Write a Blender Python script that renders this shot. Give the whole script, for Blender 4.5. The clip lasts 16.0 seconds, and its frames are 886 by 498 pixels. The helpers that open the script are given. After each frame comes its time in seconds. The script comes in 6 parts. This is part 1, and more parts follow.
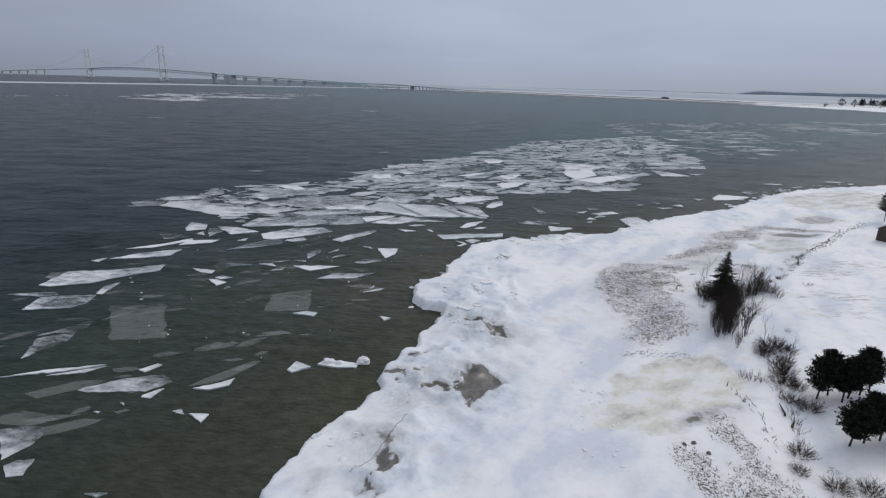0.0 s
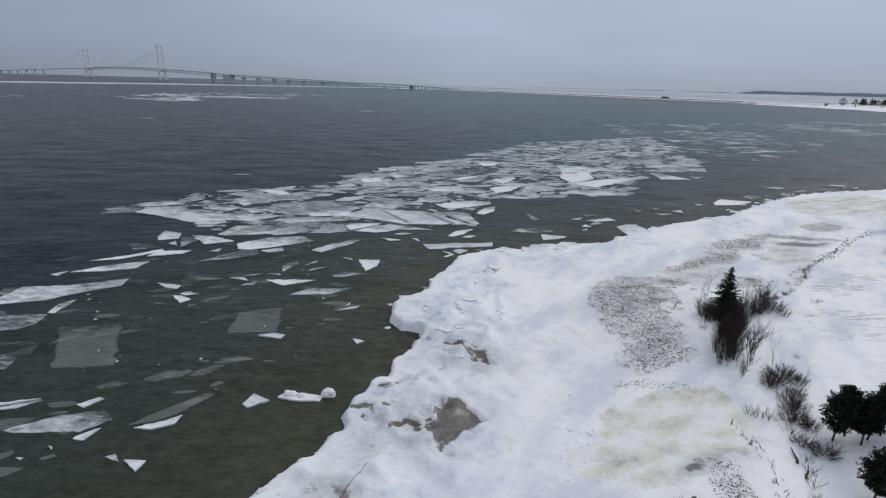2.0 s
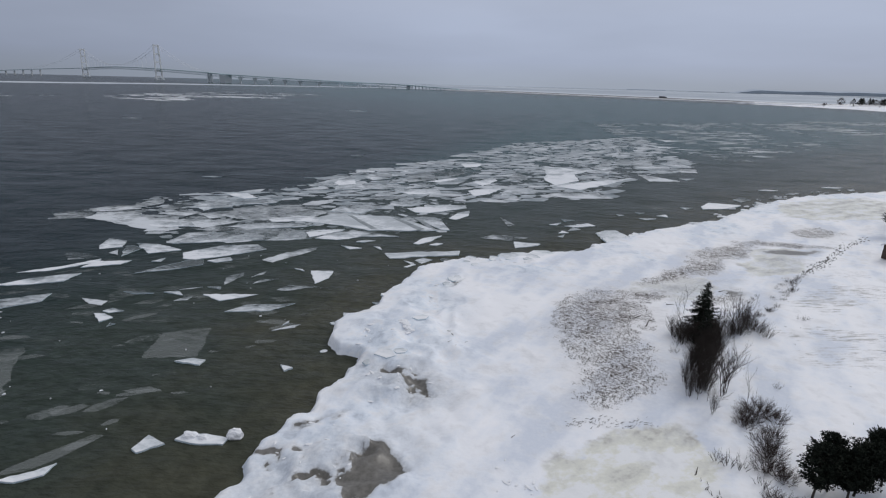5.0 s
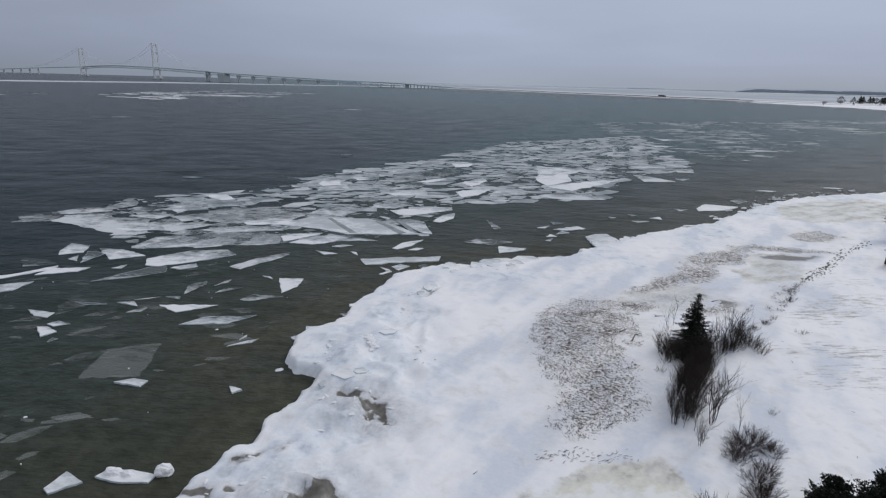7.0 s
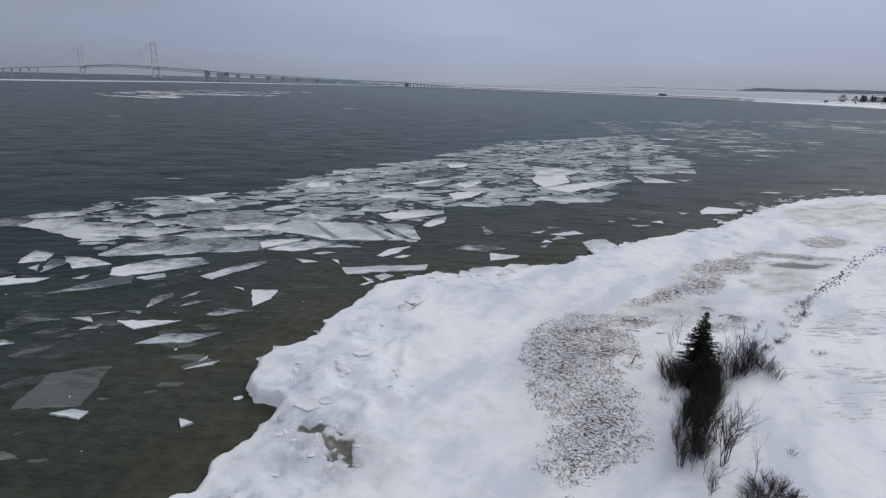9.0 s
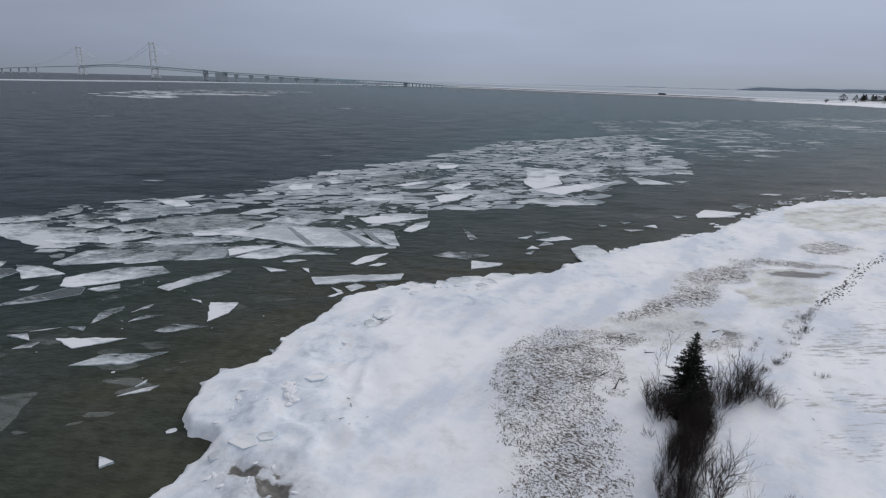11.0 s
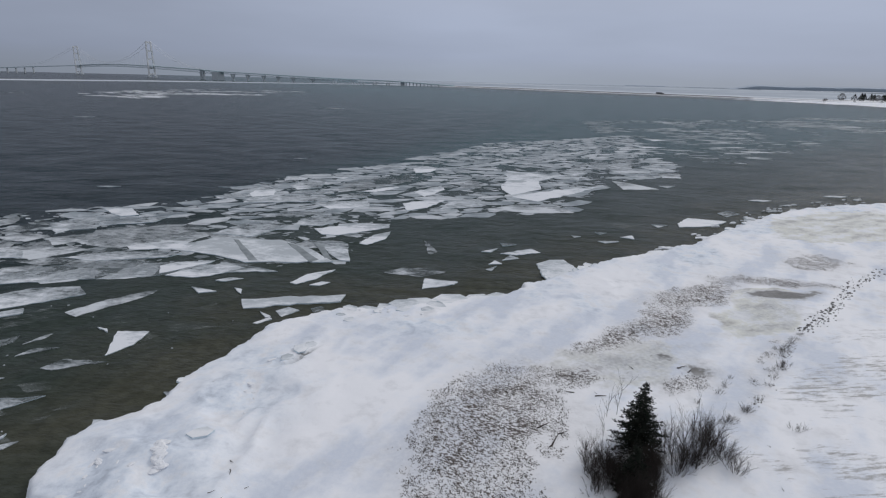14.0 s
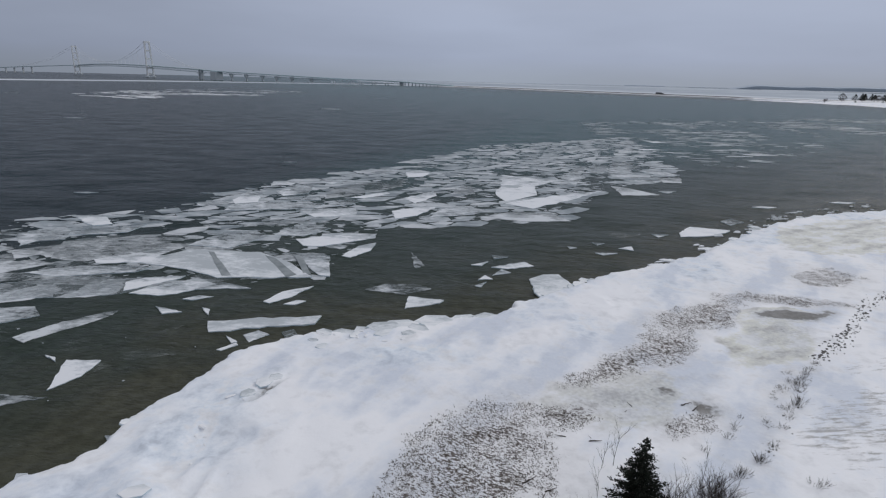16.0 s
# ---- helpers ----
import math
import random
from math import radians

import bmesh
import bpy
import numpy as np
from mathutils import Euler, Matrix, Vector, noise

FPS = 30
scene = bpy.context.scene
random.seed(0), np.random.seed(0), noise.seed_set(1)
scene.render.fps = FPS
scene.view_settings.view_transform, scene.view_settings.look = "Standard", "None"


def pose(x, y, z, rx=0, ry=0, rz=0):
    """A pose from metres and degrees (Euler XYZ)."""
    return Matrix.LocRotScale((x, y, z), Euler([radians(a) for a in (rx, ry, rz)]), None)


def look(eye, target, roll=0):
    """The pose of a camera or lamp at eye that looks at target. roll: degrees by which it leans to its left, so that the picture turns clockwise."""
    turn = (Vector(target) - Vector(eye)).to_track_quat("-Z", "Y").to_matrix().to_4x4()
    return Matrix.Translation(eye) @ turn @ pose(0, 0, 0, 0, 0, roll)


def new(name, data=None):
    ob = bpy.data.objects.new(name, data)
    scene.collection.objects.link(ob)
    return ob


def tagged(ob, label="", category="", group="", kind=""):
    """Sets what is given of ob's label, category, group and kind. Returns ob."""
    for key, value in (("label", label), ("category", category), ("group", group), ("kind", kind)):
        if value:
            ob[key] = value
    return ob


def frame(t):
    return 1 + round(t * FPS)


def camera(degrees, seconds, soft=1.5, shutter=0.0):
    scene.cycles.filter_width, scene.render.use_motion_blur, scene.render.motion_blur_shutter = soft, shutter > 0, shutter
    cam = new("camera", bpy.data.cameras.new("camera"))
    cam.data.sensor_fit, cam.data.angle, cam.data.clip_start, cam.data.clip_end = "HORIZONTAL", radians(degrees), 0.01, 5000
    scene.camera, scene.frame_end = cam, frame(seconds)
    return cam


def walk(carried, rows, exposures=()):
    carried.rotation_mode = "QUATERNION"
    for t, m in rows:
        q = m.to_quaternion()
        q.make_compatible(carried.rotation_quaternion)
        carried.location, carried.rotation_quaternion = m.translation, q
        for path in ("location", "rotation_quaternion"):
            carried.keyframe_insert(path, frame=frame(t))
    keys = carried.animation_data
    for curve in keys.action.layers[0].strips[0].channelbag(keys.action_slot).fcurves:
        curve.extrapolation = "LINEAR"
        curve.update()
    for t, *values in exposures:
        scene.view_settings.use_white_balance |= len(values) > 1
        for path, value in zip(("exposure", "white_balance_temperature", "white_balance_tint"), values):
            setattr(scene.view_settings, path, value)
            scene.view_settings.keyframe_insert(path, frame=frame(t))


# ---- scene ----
# The camera: a drone over the ice edge, seconds, place in metres, then yaw, pitch and roll in degrees.
cam = camera(77.8, 16.0, soft=1.2)
ROWS = [
    (0.0, 0.00, 0.00, 31.71, 1.42, -16.97, -1.46),
    (0.5, 0.55, 1.92, 31.80, 1.43, -17.01, -1.45),
    (1.0, 1.17, 3.63, 31.90, 1.42, -17.02, -1.44),
    (1.5, 1.86, 5.19, 32.02, 1.42, -17.02, -1.44),
    (2.0, 2.63, 6.64, 32.06, 1.42, -17.02, -1.44),
    (2.5, 3.61, 8.06, 32.01, 1.42, -17.02, -1.44),
    (3.0, 4.75, 9.41, 31.93, 1.41, -17.02, -1.43),
    (3.5, 5.93, 10.74, 31.86, 1.40, -17.02, -1.43),
    (4.0, 7.04, 12.02, 31.82, 1.34, -17.02, -1.43),
    (6.5, 12.27, 18.79, 31.35, 1.31, -17.09, -1.41),
    (7.0, 12.94, 20.29, 31.28, 1.30, -17.14, -1.40),
    (7.5, 13.53, 21.96, 31.14, 1.30, -17.15, -1.40),
    (8.0, 13.99, 23.60, 31.02, 1.30, -17.17, -1.40),
    (8.5, 14.45, 25.25, 31.00, 1.32, -17.21, -1.38),
    (9.0, 15.04, 26.88, 30.86, 1.33, -17.23, -1.37),
    (11.5, 20.02, 34.47, 30.45, 1.35, -17.28, -1.29),
    (12.0, 21.53, 35.91, 30.44, 1.37, -17.31, -1.27),
    (12.5, 22.98, 37.24, 30.52, 1.36, -17.32, -1.27),
    (13.0, 24.21, 38.78, 30.66, 1.31, -17.32, -1.27),
    (13.5, 25.38, 40.36, 30.74, 1.29, -17.33, -1.28),
    (14.0, 26.37, 41.97, 30.85, 1.28, -17.33, -1.27),
    (14.5, 27.18, 43.59, 31.08, 1.28, -17.34, -1.27),
    (15.0, 27.79, 45.14, 31.19, 1.28, -17.34, -1.27),
    (15.5, 28.12, 46.72, 31.26, 1.27, -17.35, -1.28),
    (16.0, 28.38, 48.47, 31.36, 1.25, -17.35, -1.28),
]
walk(cam, [(t, pose(x, y, z, 90 + pitch, roll, yaw)) for t, x, y, z, yaw, pitch, roll in ROWS],
     [(0.0, -0.25), (4.0, -0.29), (9.0, -0.33), (12.5, -0.37), (16.0, -0.40)])

# ---- sky and sun: a thick overcast, brighter overhead than at the horizon ----
SUN_ELEVATION, SUN_ROTATION = radians(38), radians(50)
world = bpy.data.worlds.new("overcast_sky")
scene.world = world
world.use_nodes = True
wn, wl = world.node_tree.nodes, world.node_tree.links
wn.clear()
w_out = wn.new("ShaderNodeOutputWorld")
w_add = wn.new("ShaderNodeAddShader")
w_clear, w_cloud = wn.new("ShaderNodeBackground"), wn.new("ShaderNodeBackground")
w_sky = wn.new("ShaderNodeTexSky")
w_sky.sky_type, w_sky.sun_disc = "NISHITA", False
w_sky.sun_elevation, w_sky.sun_rotation = SUN_ELEVATION, SUN_ROTATION
w_clear.inputs["Strength"].default_value = 0.004
wl.new(w_sky.outputs["Color"], w_clear.inputs["Color"])
w_co, w_sep = wn.new("ShaderNodeTexCoord"), wn.new("ShaderNodeSeparateXYZ")
wl.new(w_co.outputs["Generated"], w_sep.inputs["Vector"])
w_map = wn.new("ShaderNodeMapping")
w_map.inputs["Scale"].default_value = (1.0, 1.0, 5.0)
wl.new(w_co.outputs["Generated"], w_map.inputs["Vector"])
w_noise = wn.new("ShaderNodeTexNoise")
w_noise.inputs["Scale"].default_value = 1.6
w_noise.inputs["Detail"].default_value = 4.0
wl.new(w_map.outputs["Vector"], w_noise.inputs["Vector"])
w_ramp = wn.new("ShaderNodeValToRGB")
stops = w_ramp.color_ramp.elements
stops[0].position, stops[0].color = 0.0, (0.352, 0.405, 0.50, 1)
stops[1].position, stops[1].color = 1.0, (0.70, 0.72, 0.785, 1)
for place, colour in ((0.035, (0.380, 0.438, 0.582, 1)), (0.10, (0.404, 0.458, 0.596, 1)), (0.35, (0.50, 0.525, 0.595, 1))):
    stop = stops.new(place)
    stop.color = colour
wl.new(w_sep.outputs["Z"], w_ramp.inputs["Fac"])
w_mix = wn.new("ShaderNodeMix")
w_mix.data_type, w_mix.blend_type = "RGBA", "MULTIPLY"
w_mix.inputs["Factor"].default_value = 1.0
w_range = wn.new("ShaderNodeMapRange")
w_range.inputs["From Min"].default_value, w_range.inputs["From Max"].default_value = 0.3, 0.7
w_range.inputs["To Min"].default_value, w_range.inputs["To Max"].default_value = 0.88, 1.1
wl.new(w_noise.outputs["Fac"], w_range.inputs["Value"])
wl.new(w_ramp.outputs["Color"], w_mix.inputs["A"])
wl.new(w_range.outputs["Result"], w_mix.inputs["B"])
w_side = wn.new("ShaderNodeMapRange")
w_side.inputs["From Min"].default_value, w_side.inputs["From Max"].default_value = -0.7, 0.0
w_side.inputs["To Min"].default_value, w_side.inputs["To Max"].default_value = 0.81, 1.10
wl.new(w_sep.outputs["X"], w_side.inputs["Value"])
w_west = wn.new("ShaderNodeMix")
w_west.data_type, w_west.blend_type = "RGBA", "MULTIPLY"
w_west.inputs["Factor"].default_value = 1.0
wl.new(w_mix.outputs["Result"], w_west.inputs["A"])
wl.new(w_side.outputs["Result"], w_west.inputs["B"])
wl.new(w_west.outputs["Result"], w_cloud.inputs["Color"])
w_cloud.inputs["Strength"].default_value = 1.0
wl.new(w_clear.outputs["Background"], w_add.inputs[0])
wl.new(w_cloud.outputs["Background"], w_add.inputs[1])
wl.new(w_add.outputs["Shader"], w_out.inputs["Surface"])

sun = new("sun", bpy.data.lights.new("sun", "SUN"))
sun.data.energy, sun.data.angle, sun.data.color = 1.15, radians(22), (1.0, 0.97, 0.93)
sun.matrix_world = look((200 * math.sin(SUN_ROTATION) * math.cos(SUN_ELEVATION), 200 * math.cos(SUN_ROTATION) * math.cos(SUN_ELEVATION), 200 * math.sin(SUN_ELEVATION)), (0, 0, 0))


# ---- materials ----
def material(name, colours, scale=1.0, rough=(0.6, 0.8), bump=0.2, bump_scale=8.0, detail=6.0, metal=0.0, stretch=(1, 1, 1), specular=0.4, island=0.0, own=0.0):
    """Two noises, one large and one fine, blend the colours; the fine one gives the relief."""
    m = bpy.data.materials.new(name)
    m.use_nodes = True
    n, l = m.node_tree.nodes, m.node_tree.links
    b = n["Principled BSDF"]
    co, mp = n.new("ShaderNodeTexCoord"), n.new("ShaderNodeMapping")
    mp.inputs["Scale"].default_value = stretch
    l.new(co.outputs["Object"], mp.inputs["Vector"])
    big, fine = n.new("ShaderNodeTexNoise"), n.new("ShaderNodeTexNoise")
    big.inputs["Scale"].default_value, big.inputs["Detail"].default_value = scale, detail
    fine.inputs["Scale"].default_value, fine.inputs["Detail"].default_value = bump_scale, 4.0
    l.new(mp.outputs["Vector"], big.inputs["Vector"])
    l.new(mp.outputs["Vector"], fine.inputs["Vector"])
    mix = n.new("ShaderNodeMath")
    mix.operation = "MULTIPLY_ADD"
    mix.inputs[1].default_value, mix.inputs[2].default_value = 0.35, -0.17
    l.new(fine.outputs["Fac"], mix.inputs[0])
    add = n.new("ShaderNodeMath")
    l.new(mix.outputs[0], add.inputs[0])
    l.new(big.outputs["Fac"], add.inputs[1])
    last = add
    if island:
        geo = n.new("ShaderNodeNewGeometry")
        isl = n.new("ShaderNodeMath")
        isl.operation = "MULTIPLY_ADD"
        isl.inputs[1].default_value, isl.inputs[2].default_value = island, -island / 2
        l.new(geo.outputs["Random Per Island"], isl.inputs[0])
        last = n.new("ShaderNodeMath")
        l.new(add.outputs[0], last.inputs[0])
        l.new(isl.outputs[0], last.inputs[1])
    if own:
        info = n.new("ShaderNodeObjectInfo")
        shade = n.new("ShaderNodeMath")
        shade.operation = "MULTIPLY_ADD"
        shade.inputs[1].default_value, shade.inputs[2].default_value = own, -own / 2
        l.new(info.outputs["Random"], shade.inputs[0])
        both = n.new("ShaderNodeMath")
        l.new(last.outputs[0], both.inputs[0])
        l.new(shade.outputs[0], both.inputs[1])
        last = both
    ramp = n.new("ShaderNodeValToRGB")
    e = ramp.color_ramp.elements
    e[0].position, e[1].position = 0.3, 0.7
    e[0].color, e[1].color = (*colours[0], 1), (*colours[-1], 1)
    for i, c in enumerate(colours[1:-1]):
        x = e.new(0.3 + 0.4 * (i + 1) / (len(colours) - 1))
        x.color = (*c, 1)
    l.new(last.outputs[0], ramp.inputs["Fac"])
    l.new(ramp.outputs["Color"], b.inputs["Base Color"])
    r = n.new("ShaderNodeMapRange")
    r.inputs["To Min"].default_value, r.inputs["To Max"].default_value = rough
    l.new(fine.outputs["Fac"], r.inputs["Value"])
    l.new(r.outputs["Result"], b.inputs["Roughness"])
    if bump:
        bp = n.new("ShaderNodeBump")
        bp.inputs["Strength"].default_value, bp.inputs["Distance"].default_value = bump, 0.1
        l.new(fine.outputs["Fac"], bp.inputs["Height"])
        l.new(bp.outputs["Normal"], b.inputs["Normal"])
    b.inputs["Metallic"].default_value = metal
    b.inputs["Specular IOR Level"].default_value = specular
    return m


def ground_material():
    """Snow, with bare grass, clouded pond ice, dirty wet ice and clear blue shelf ice where the ground carries them."""
    m = bpy.data.materials.new("snowy_beach")
    m.use_nodes = True
    n, l = m.node_tree.nodes, m.node_tree.links
    b = n["Principled BSDF"]
    co = n.new("ShaderNodeTexCoord")

    def tex(scale, detail=5.0, rough=0.55, stretch=None):
        t = n.new("ShaderNodeTexNoise")
        t.inputs["Scale"].default_value, t.inputs["Detail"].default_value, t.inputs["Roughness"].default_value = scale, detail, rough
        if stretch:
            mp = n.new("ShaderNodeMapping")
            mp.vector_type = "TEXTURE"
            mp.inputs["Scale"].default_value, mp.inputs["Rotation"].default_value = [1 / k for k in stretch[0]], (0, 0, stretch[1])
            l.new(co.outputs["Object"], mp.inputs["Vector"])
            l.new(mp.outputs["Vector"], t.inputs["Vector"])
        else:
            l.new(co.outputs["Object"], t.inputs["Vector"])
        return t.outputs["Fac"]

    def ramp(fac, *pairs):
        r = n.new("ShaderNodeValToRGB")
        e = r.color_ramp.elements
        while len(e) < len(pairs):
            e.new(0.5)
        for x, (p, c) in zip(e, pairs):
            x.position, x.color = p, (*c, 1) if isinstance(c, tuple) else (c, c, c, 1)
        l.new(fac, r.inputs["Fac"])
        return r.outputs["Color"]

    def maths(op, a, c):
        x = n.new("ShaderNodeMath")
        x.operation = op
        for i, v in enumerate((a, c)):
            if isinstance(v, (int, float)):
                x.inputs[i].default_value = v
            else:
                l.new(v, x.inputs[i])
        return x.outputs[0]

    def mix(fac, a, c):
        x = n.new("ShaderNodeMix")
        x.data_type = "RGBA"
        l.new(fac, x.inputs["Factor"])
        l.new(a, x.inputs["A"])
        l.new(c, x.inputs["B"])
        return x.outputs["Result"]

    def attribute(name):
        x = n.new("ShaderNodeAttribute")
        x.attribute_name = name
        return x.outputs["Fac"]

    large, middle, small, grit = tex(0.07), tex(0.45, 6), tex(2.2, 6), tex(7.0, 3)
    snow = mix(maths("MULTIPLY", ramp(small, (0.45, 0.0), (0.75, 1.0)), 0.22),
               ramp(maths("ADD", maths("MULTIPLY", tex(0.17, 5, 0.5, ((0.38, 1.0, 1.0), 1.02)), 0.75), maths("MULTIPLY", middle, 0.25)), (0.40, (0.65, 0.695, 0.78)), (0.48, (0.82, 0.845, 0.895)), (0.54, (0.895, 0.90, 0.925))),
               ramp(grit, (0.3, (0.90, 0.90, 0.91)), (0.7, (0.85, 0.86, 0.88))))
    # clear, bluish shelf ice with veins of grey
    blue = ramp(maths("ADD", maths("MULTIPLY", middle, 0.8), maths("MULTIPLY", small, 0.2)), (0.36, (0.47, 0.515, 0.58)), (0.44, (0.64, 0.70, 0.78)), (0.53, (0.78, 0.83, 0.895)), (0.62, (0.89, 0.90, 0.925)))
    base = mix(maths("MINIMUM", attribute("blue"), 1.0), snow, blue)
    # pond ice, yellowish and clouded
    pond = ramp(maths("ADD", maths("MULTIPLY", tex(0.24, 6, 0.58, ((0.8, 1.5, 1), 0.5)), 0.85), maths("MULTIPLY", small, 0.15)), (0.38, (0.44, 0.43, 0.40)), (0.45, (0.64, 0.64, 0.59)), (0.52, (0.735, 0.735, 0.665)), (0.58, (0.82, 0.83, 0.84)))
    edge = ramp(maths("ADD", attribute("pond"), maths("MULTIPLY", maths("SUBTRACT", middle, 0.5), 1.3)), (0.36, 0.0), (0.60, 1.0))
    base = mix(edge, base, pond)
    # dirty melt hollows
    melt = ramp(small, (0.35, (0.105, 0.100, 0.090)), (0.65, (0.16, 0.153, 0.14)))
    wet = ramp(maths("ADD", attribute("melt"), maths("MULTIPLY", maths("SUBTRACT", middle, 0.5), 1.7)), (0.45, 0.0), (0.60, 1.0))
    halo = ramp(maths("ADD", attribute("melt"), maths("MULTIPLY", maths("SUBTRACT", middle, 0.5), 0.9)), (0.02, 0.0), (0.42, 0.8))
    base = mix(halo, base, ramp(small, (0.35, (0.42, 0.44, 0.47)), (0.65, (0.62, 0.64, 0.67))))
    base = mix(wet, base, melt)
    # flattened dead grass showing through the snow
    thin = ramp(maths("ADD", attribute("grass"), maths("MULTIPLY", maths("SUBTRACT", middle, 0.5), 1.0)), (0.0, 0.0), (0.7, 0.5))
    base = mix(thin, base, ramp(small, (0.3, (0.60, 0.59, 0.59)), (0.7, (0.78, 0.78, 0.79))))
    straw = ramp(grit, (0.3, (0.075, 0.063, 0.058)), (0.55, (0.135, 0.115, 0.106)), (0.75, (0.24, 0.215, 0.20)))
    blades = tex(3.8, 3, 0.6, ((0.7, 1.5, 1.0), -0.55))
    bare = ramp(maths("ADD", maths("MULTIPLY", attribute("grass"), 0.27), maths("ADD", maths("MULTIPLY", blades, 0.8), maths("MULTIPLY", middle, 0.3))), (0.835, 0.0), (0.875, 1.0))
    base = mix(maths("MULTIPLY", bare, ramp(attribute("grass"), (0.06, 0.0), (0.25, 1.0))), base, straw)
    # wind-combed turf in the open field
    combed = tex(1.0, 8, 0.74, ((0.42, 2.2, 1.0), 0.12))
    turf = ramp(maths("ADD", maths("MULTIPLY", attribute("field"), 0.22), combed), (0.69, 0.0), (0.82, 0.8))
    base = mix(maths("MULTIPLY", turf, ramp(attribute("field"), (0.05, 0.0), (0.3, 1.0))), base, ramp(grit, (0.3, (0.17, 0.16, 0.15)), (0.7, (0.42, 0.41, 0.395))))
    l.new(base, b.inputs["Base Color"])
    shine = maths("MAXIMUM", edge, wet)
    l.new(ramp(shine, (0.0, 0.72), (1.0, 0.32)), b.inputs["Roughness"])
    b.inputs["Specular IOR Level"].default_value = 0.35
    b.inputs["Subsurface Weight"].default_value = 0.0
    bp = n.new("ShaderNodeBump")
    bp.inputs["Strength"].default_value, bp.inputs["Distance"].default_value = 0.20, 0.18
    l.new(maths("ADD", maths("MULTIPLY", small, 0.8), maths("ADD", maths("MULTIPLY", grit, 0.25), maths("MULTIPLY", maths("MULTIPLY", blades, attribute("grass")), 0.6))), bp.inputs["Height"])
    l.new(bp.outputs["Normal"], b.inputs["Normal"])
    return m


def water_material():
    """Cold lake water: brown over the near bed, green, then slate over the deep; small wind waves."""
    m = bpy.data.materials.new("lake_water")
    m.use_nodes = True
    n, l = m.node_tree.nodes, m.node_tree.links
    b = n["Principled BSDF"]
    co = n.new("ShaderNodeTexCoord")
    at = n.new("ShaderNodeAttribute")
    at.attribute_name = "depth"
    bed = n.new("ShaderNodeTexNoise")
    bed.inputs["Scale"].default_value, bed.inputs["Detail"].default_value = 0.09, 7
    l.new(co.outputs["Object"], bed.inputs["Vector"])
    wob = n.new("ShaderNodeMath")
    wob.operation = "MULTIPLY_ADD"
    wob.inputs[1].default_value = 0.30
    l.new(bed.outputs["Fac"], wob.inputs[0])
    sh = n.new("ShaderNodeMath")
    sh.operation = "SUBTRACT"
    sh.inputs[1].default_value = 0.15
    l.new(at.outputs["Fac"], wob.inputs[2])
    l.new(wob.outputs[0], sh.inputs[0])
    r = n.new("ShaderNodeValToRGB")
    e = r.color_ramp.elements
    for _ in range(4):
        e.new(0.5)
    for x, (p, c) in zip(e, ((0.0, (0.061, 0.063, 0.046)), (0.05, (0.050, 0.055, 0.042)), (0.15, (0.037, 0.048, 0.040)), (0.50, (0.025, 0.042, 0.038)), (0.85, (0.016, 0.054, 0.054)), (1.0, (0.014, 0.056, 0.058)))):
        x.position, x.color = p, (*c, 1)
    l.new(sh.outputs[0], r.inputs["Fac"])
    lee = n.new("ShaderNodeAttribute")
    lee.attribute_name = "open_lake"
    slate = n.new("ShaderNodeMix")
    slate.data_type = "RGBA"
    slate.inputs["B"].default_value = (0.009, 0.020, 0.024, 1)
    l.new(lee.outputs["Fac"], slate.inputs["Factor"])
    l.new(r.outputs["Color"], slate.inputs["A"])
    spots = n.new("ShaderNodeTexNoise")
    spots.inputs["Scale"].default_value, spots.inputs["Detail"].default_value = 0.7, 5
    l.new(co.outputs["Object"], spots.inputs["Vector"])
    dark = n.new("ShaderNodeMapRange")
    dark.inputs["From Min"].default_value, dark.inputs["From Max"].default_value = 0.35, 0.65
    dark.inputs["To Min"].default_value, dark.inputs["To Max"].default_value = 0.82, 1.15
    l.new(spots.outputs["Fac"], dark.inputs["Value"])
    mul = n.new("ShaderNodeMix")
    mul.data_type, mul.blend_type = "RGBA", "MULTIPLY"
    mul.inputs["Factor"].default_value = 1.0
    l.new(slate.outputs["Result"], mul.inputs["A"])
    l.new(dark.outputs["Result"], mul.inputs["B"])
    l.new(mul.outputs["Result"], b.inputs["Base Color"])
    b.inputs["Roughness"].default_value = 0.24
    b.inputs["IOR"].default_value = 1.33
    mp = n.new("ShaderNodeMapping")
    mp.inputs["Rotation"].default_value, mp.inputs["Scale"].default_value = (0, 0, radians(12)), (0.75, 1.35, 1)
    l.new(co.outputs["Object"], mp.inputs["Vector"])
    waves, swell = n.new("ShaderNodeTexNoise"), n.new("ShaderNodeTexNoise")
    waves.inputs["Scale"].default_value, waves.inputs["Detail"].default_value = 1.5, 4
    swell.inputs["Scale"].default_value, swell.inputs["Detail"].default_value = 0.30, 5
    l.new(mp.outputs["Vector"], waves.inputs["Vector"])
    l.new(mp.outputs["Vector"], swell.inputs["Vector"])
    gust = n.new("ShaderNodeTexNoise")
    gust.inputs["Scale"].default_value, gust.inputs["Detail"].default_value = 0.02, 4
    l.new(mp.outputs["Vector"], gust.inputs["Vector"])
    amp = n.new("ShaderNodeMath")
    amp.operation = "MULTIPLY"
    l.new(waves.outputs["Fac"], amp.inputs[0])
    l.new(gust.outputs["Fac"], amp.inputs[1])
    su = n.new("ShaderNodeMath")
    su.operation = "MULTIPLY_ADD"
    su.inputs[1].default_value = 1.5
    l.new(swell.outputs["Fac"], su.inputs[0])
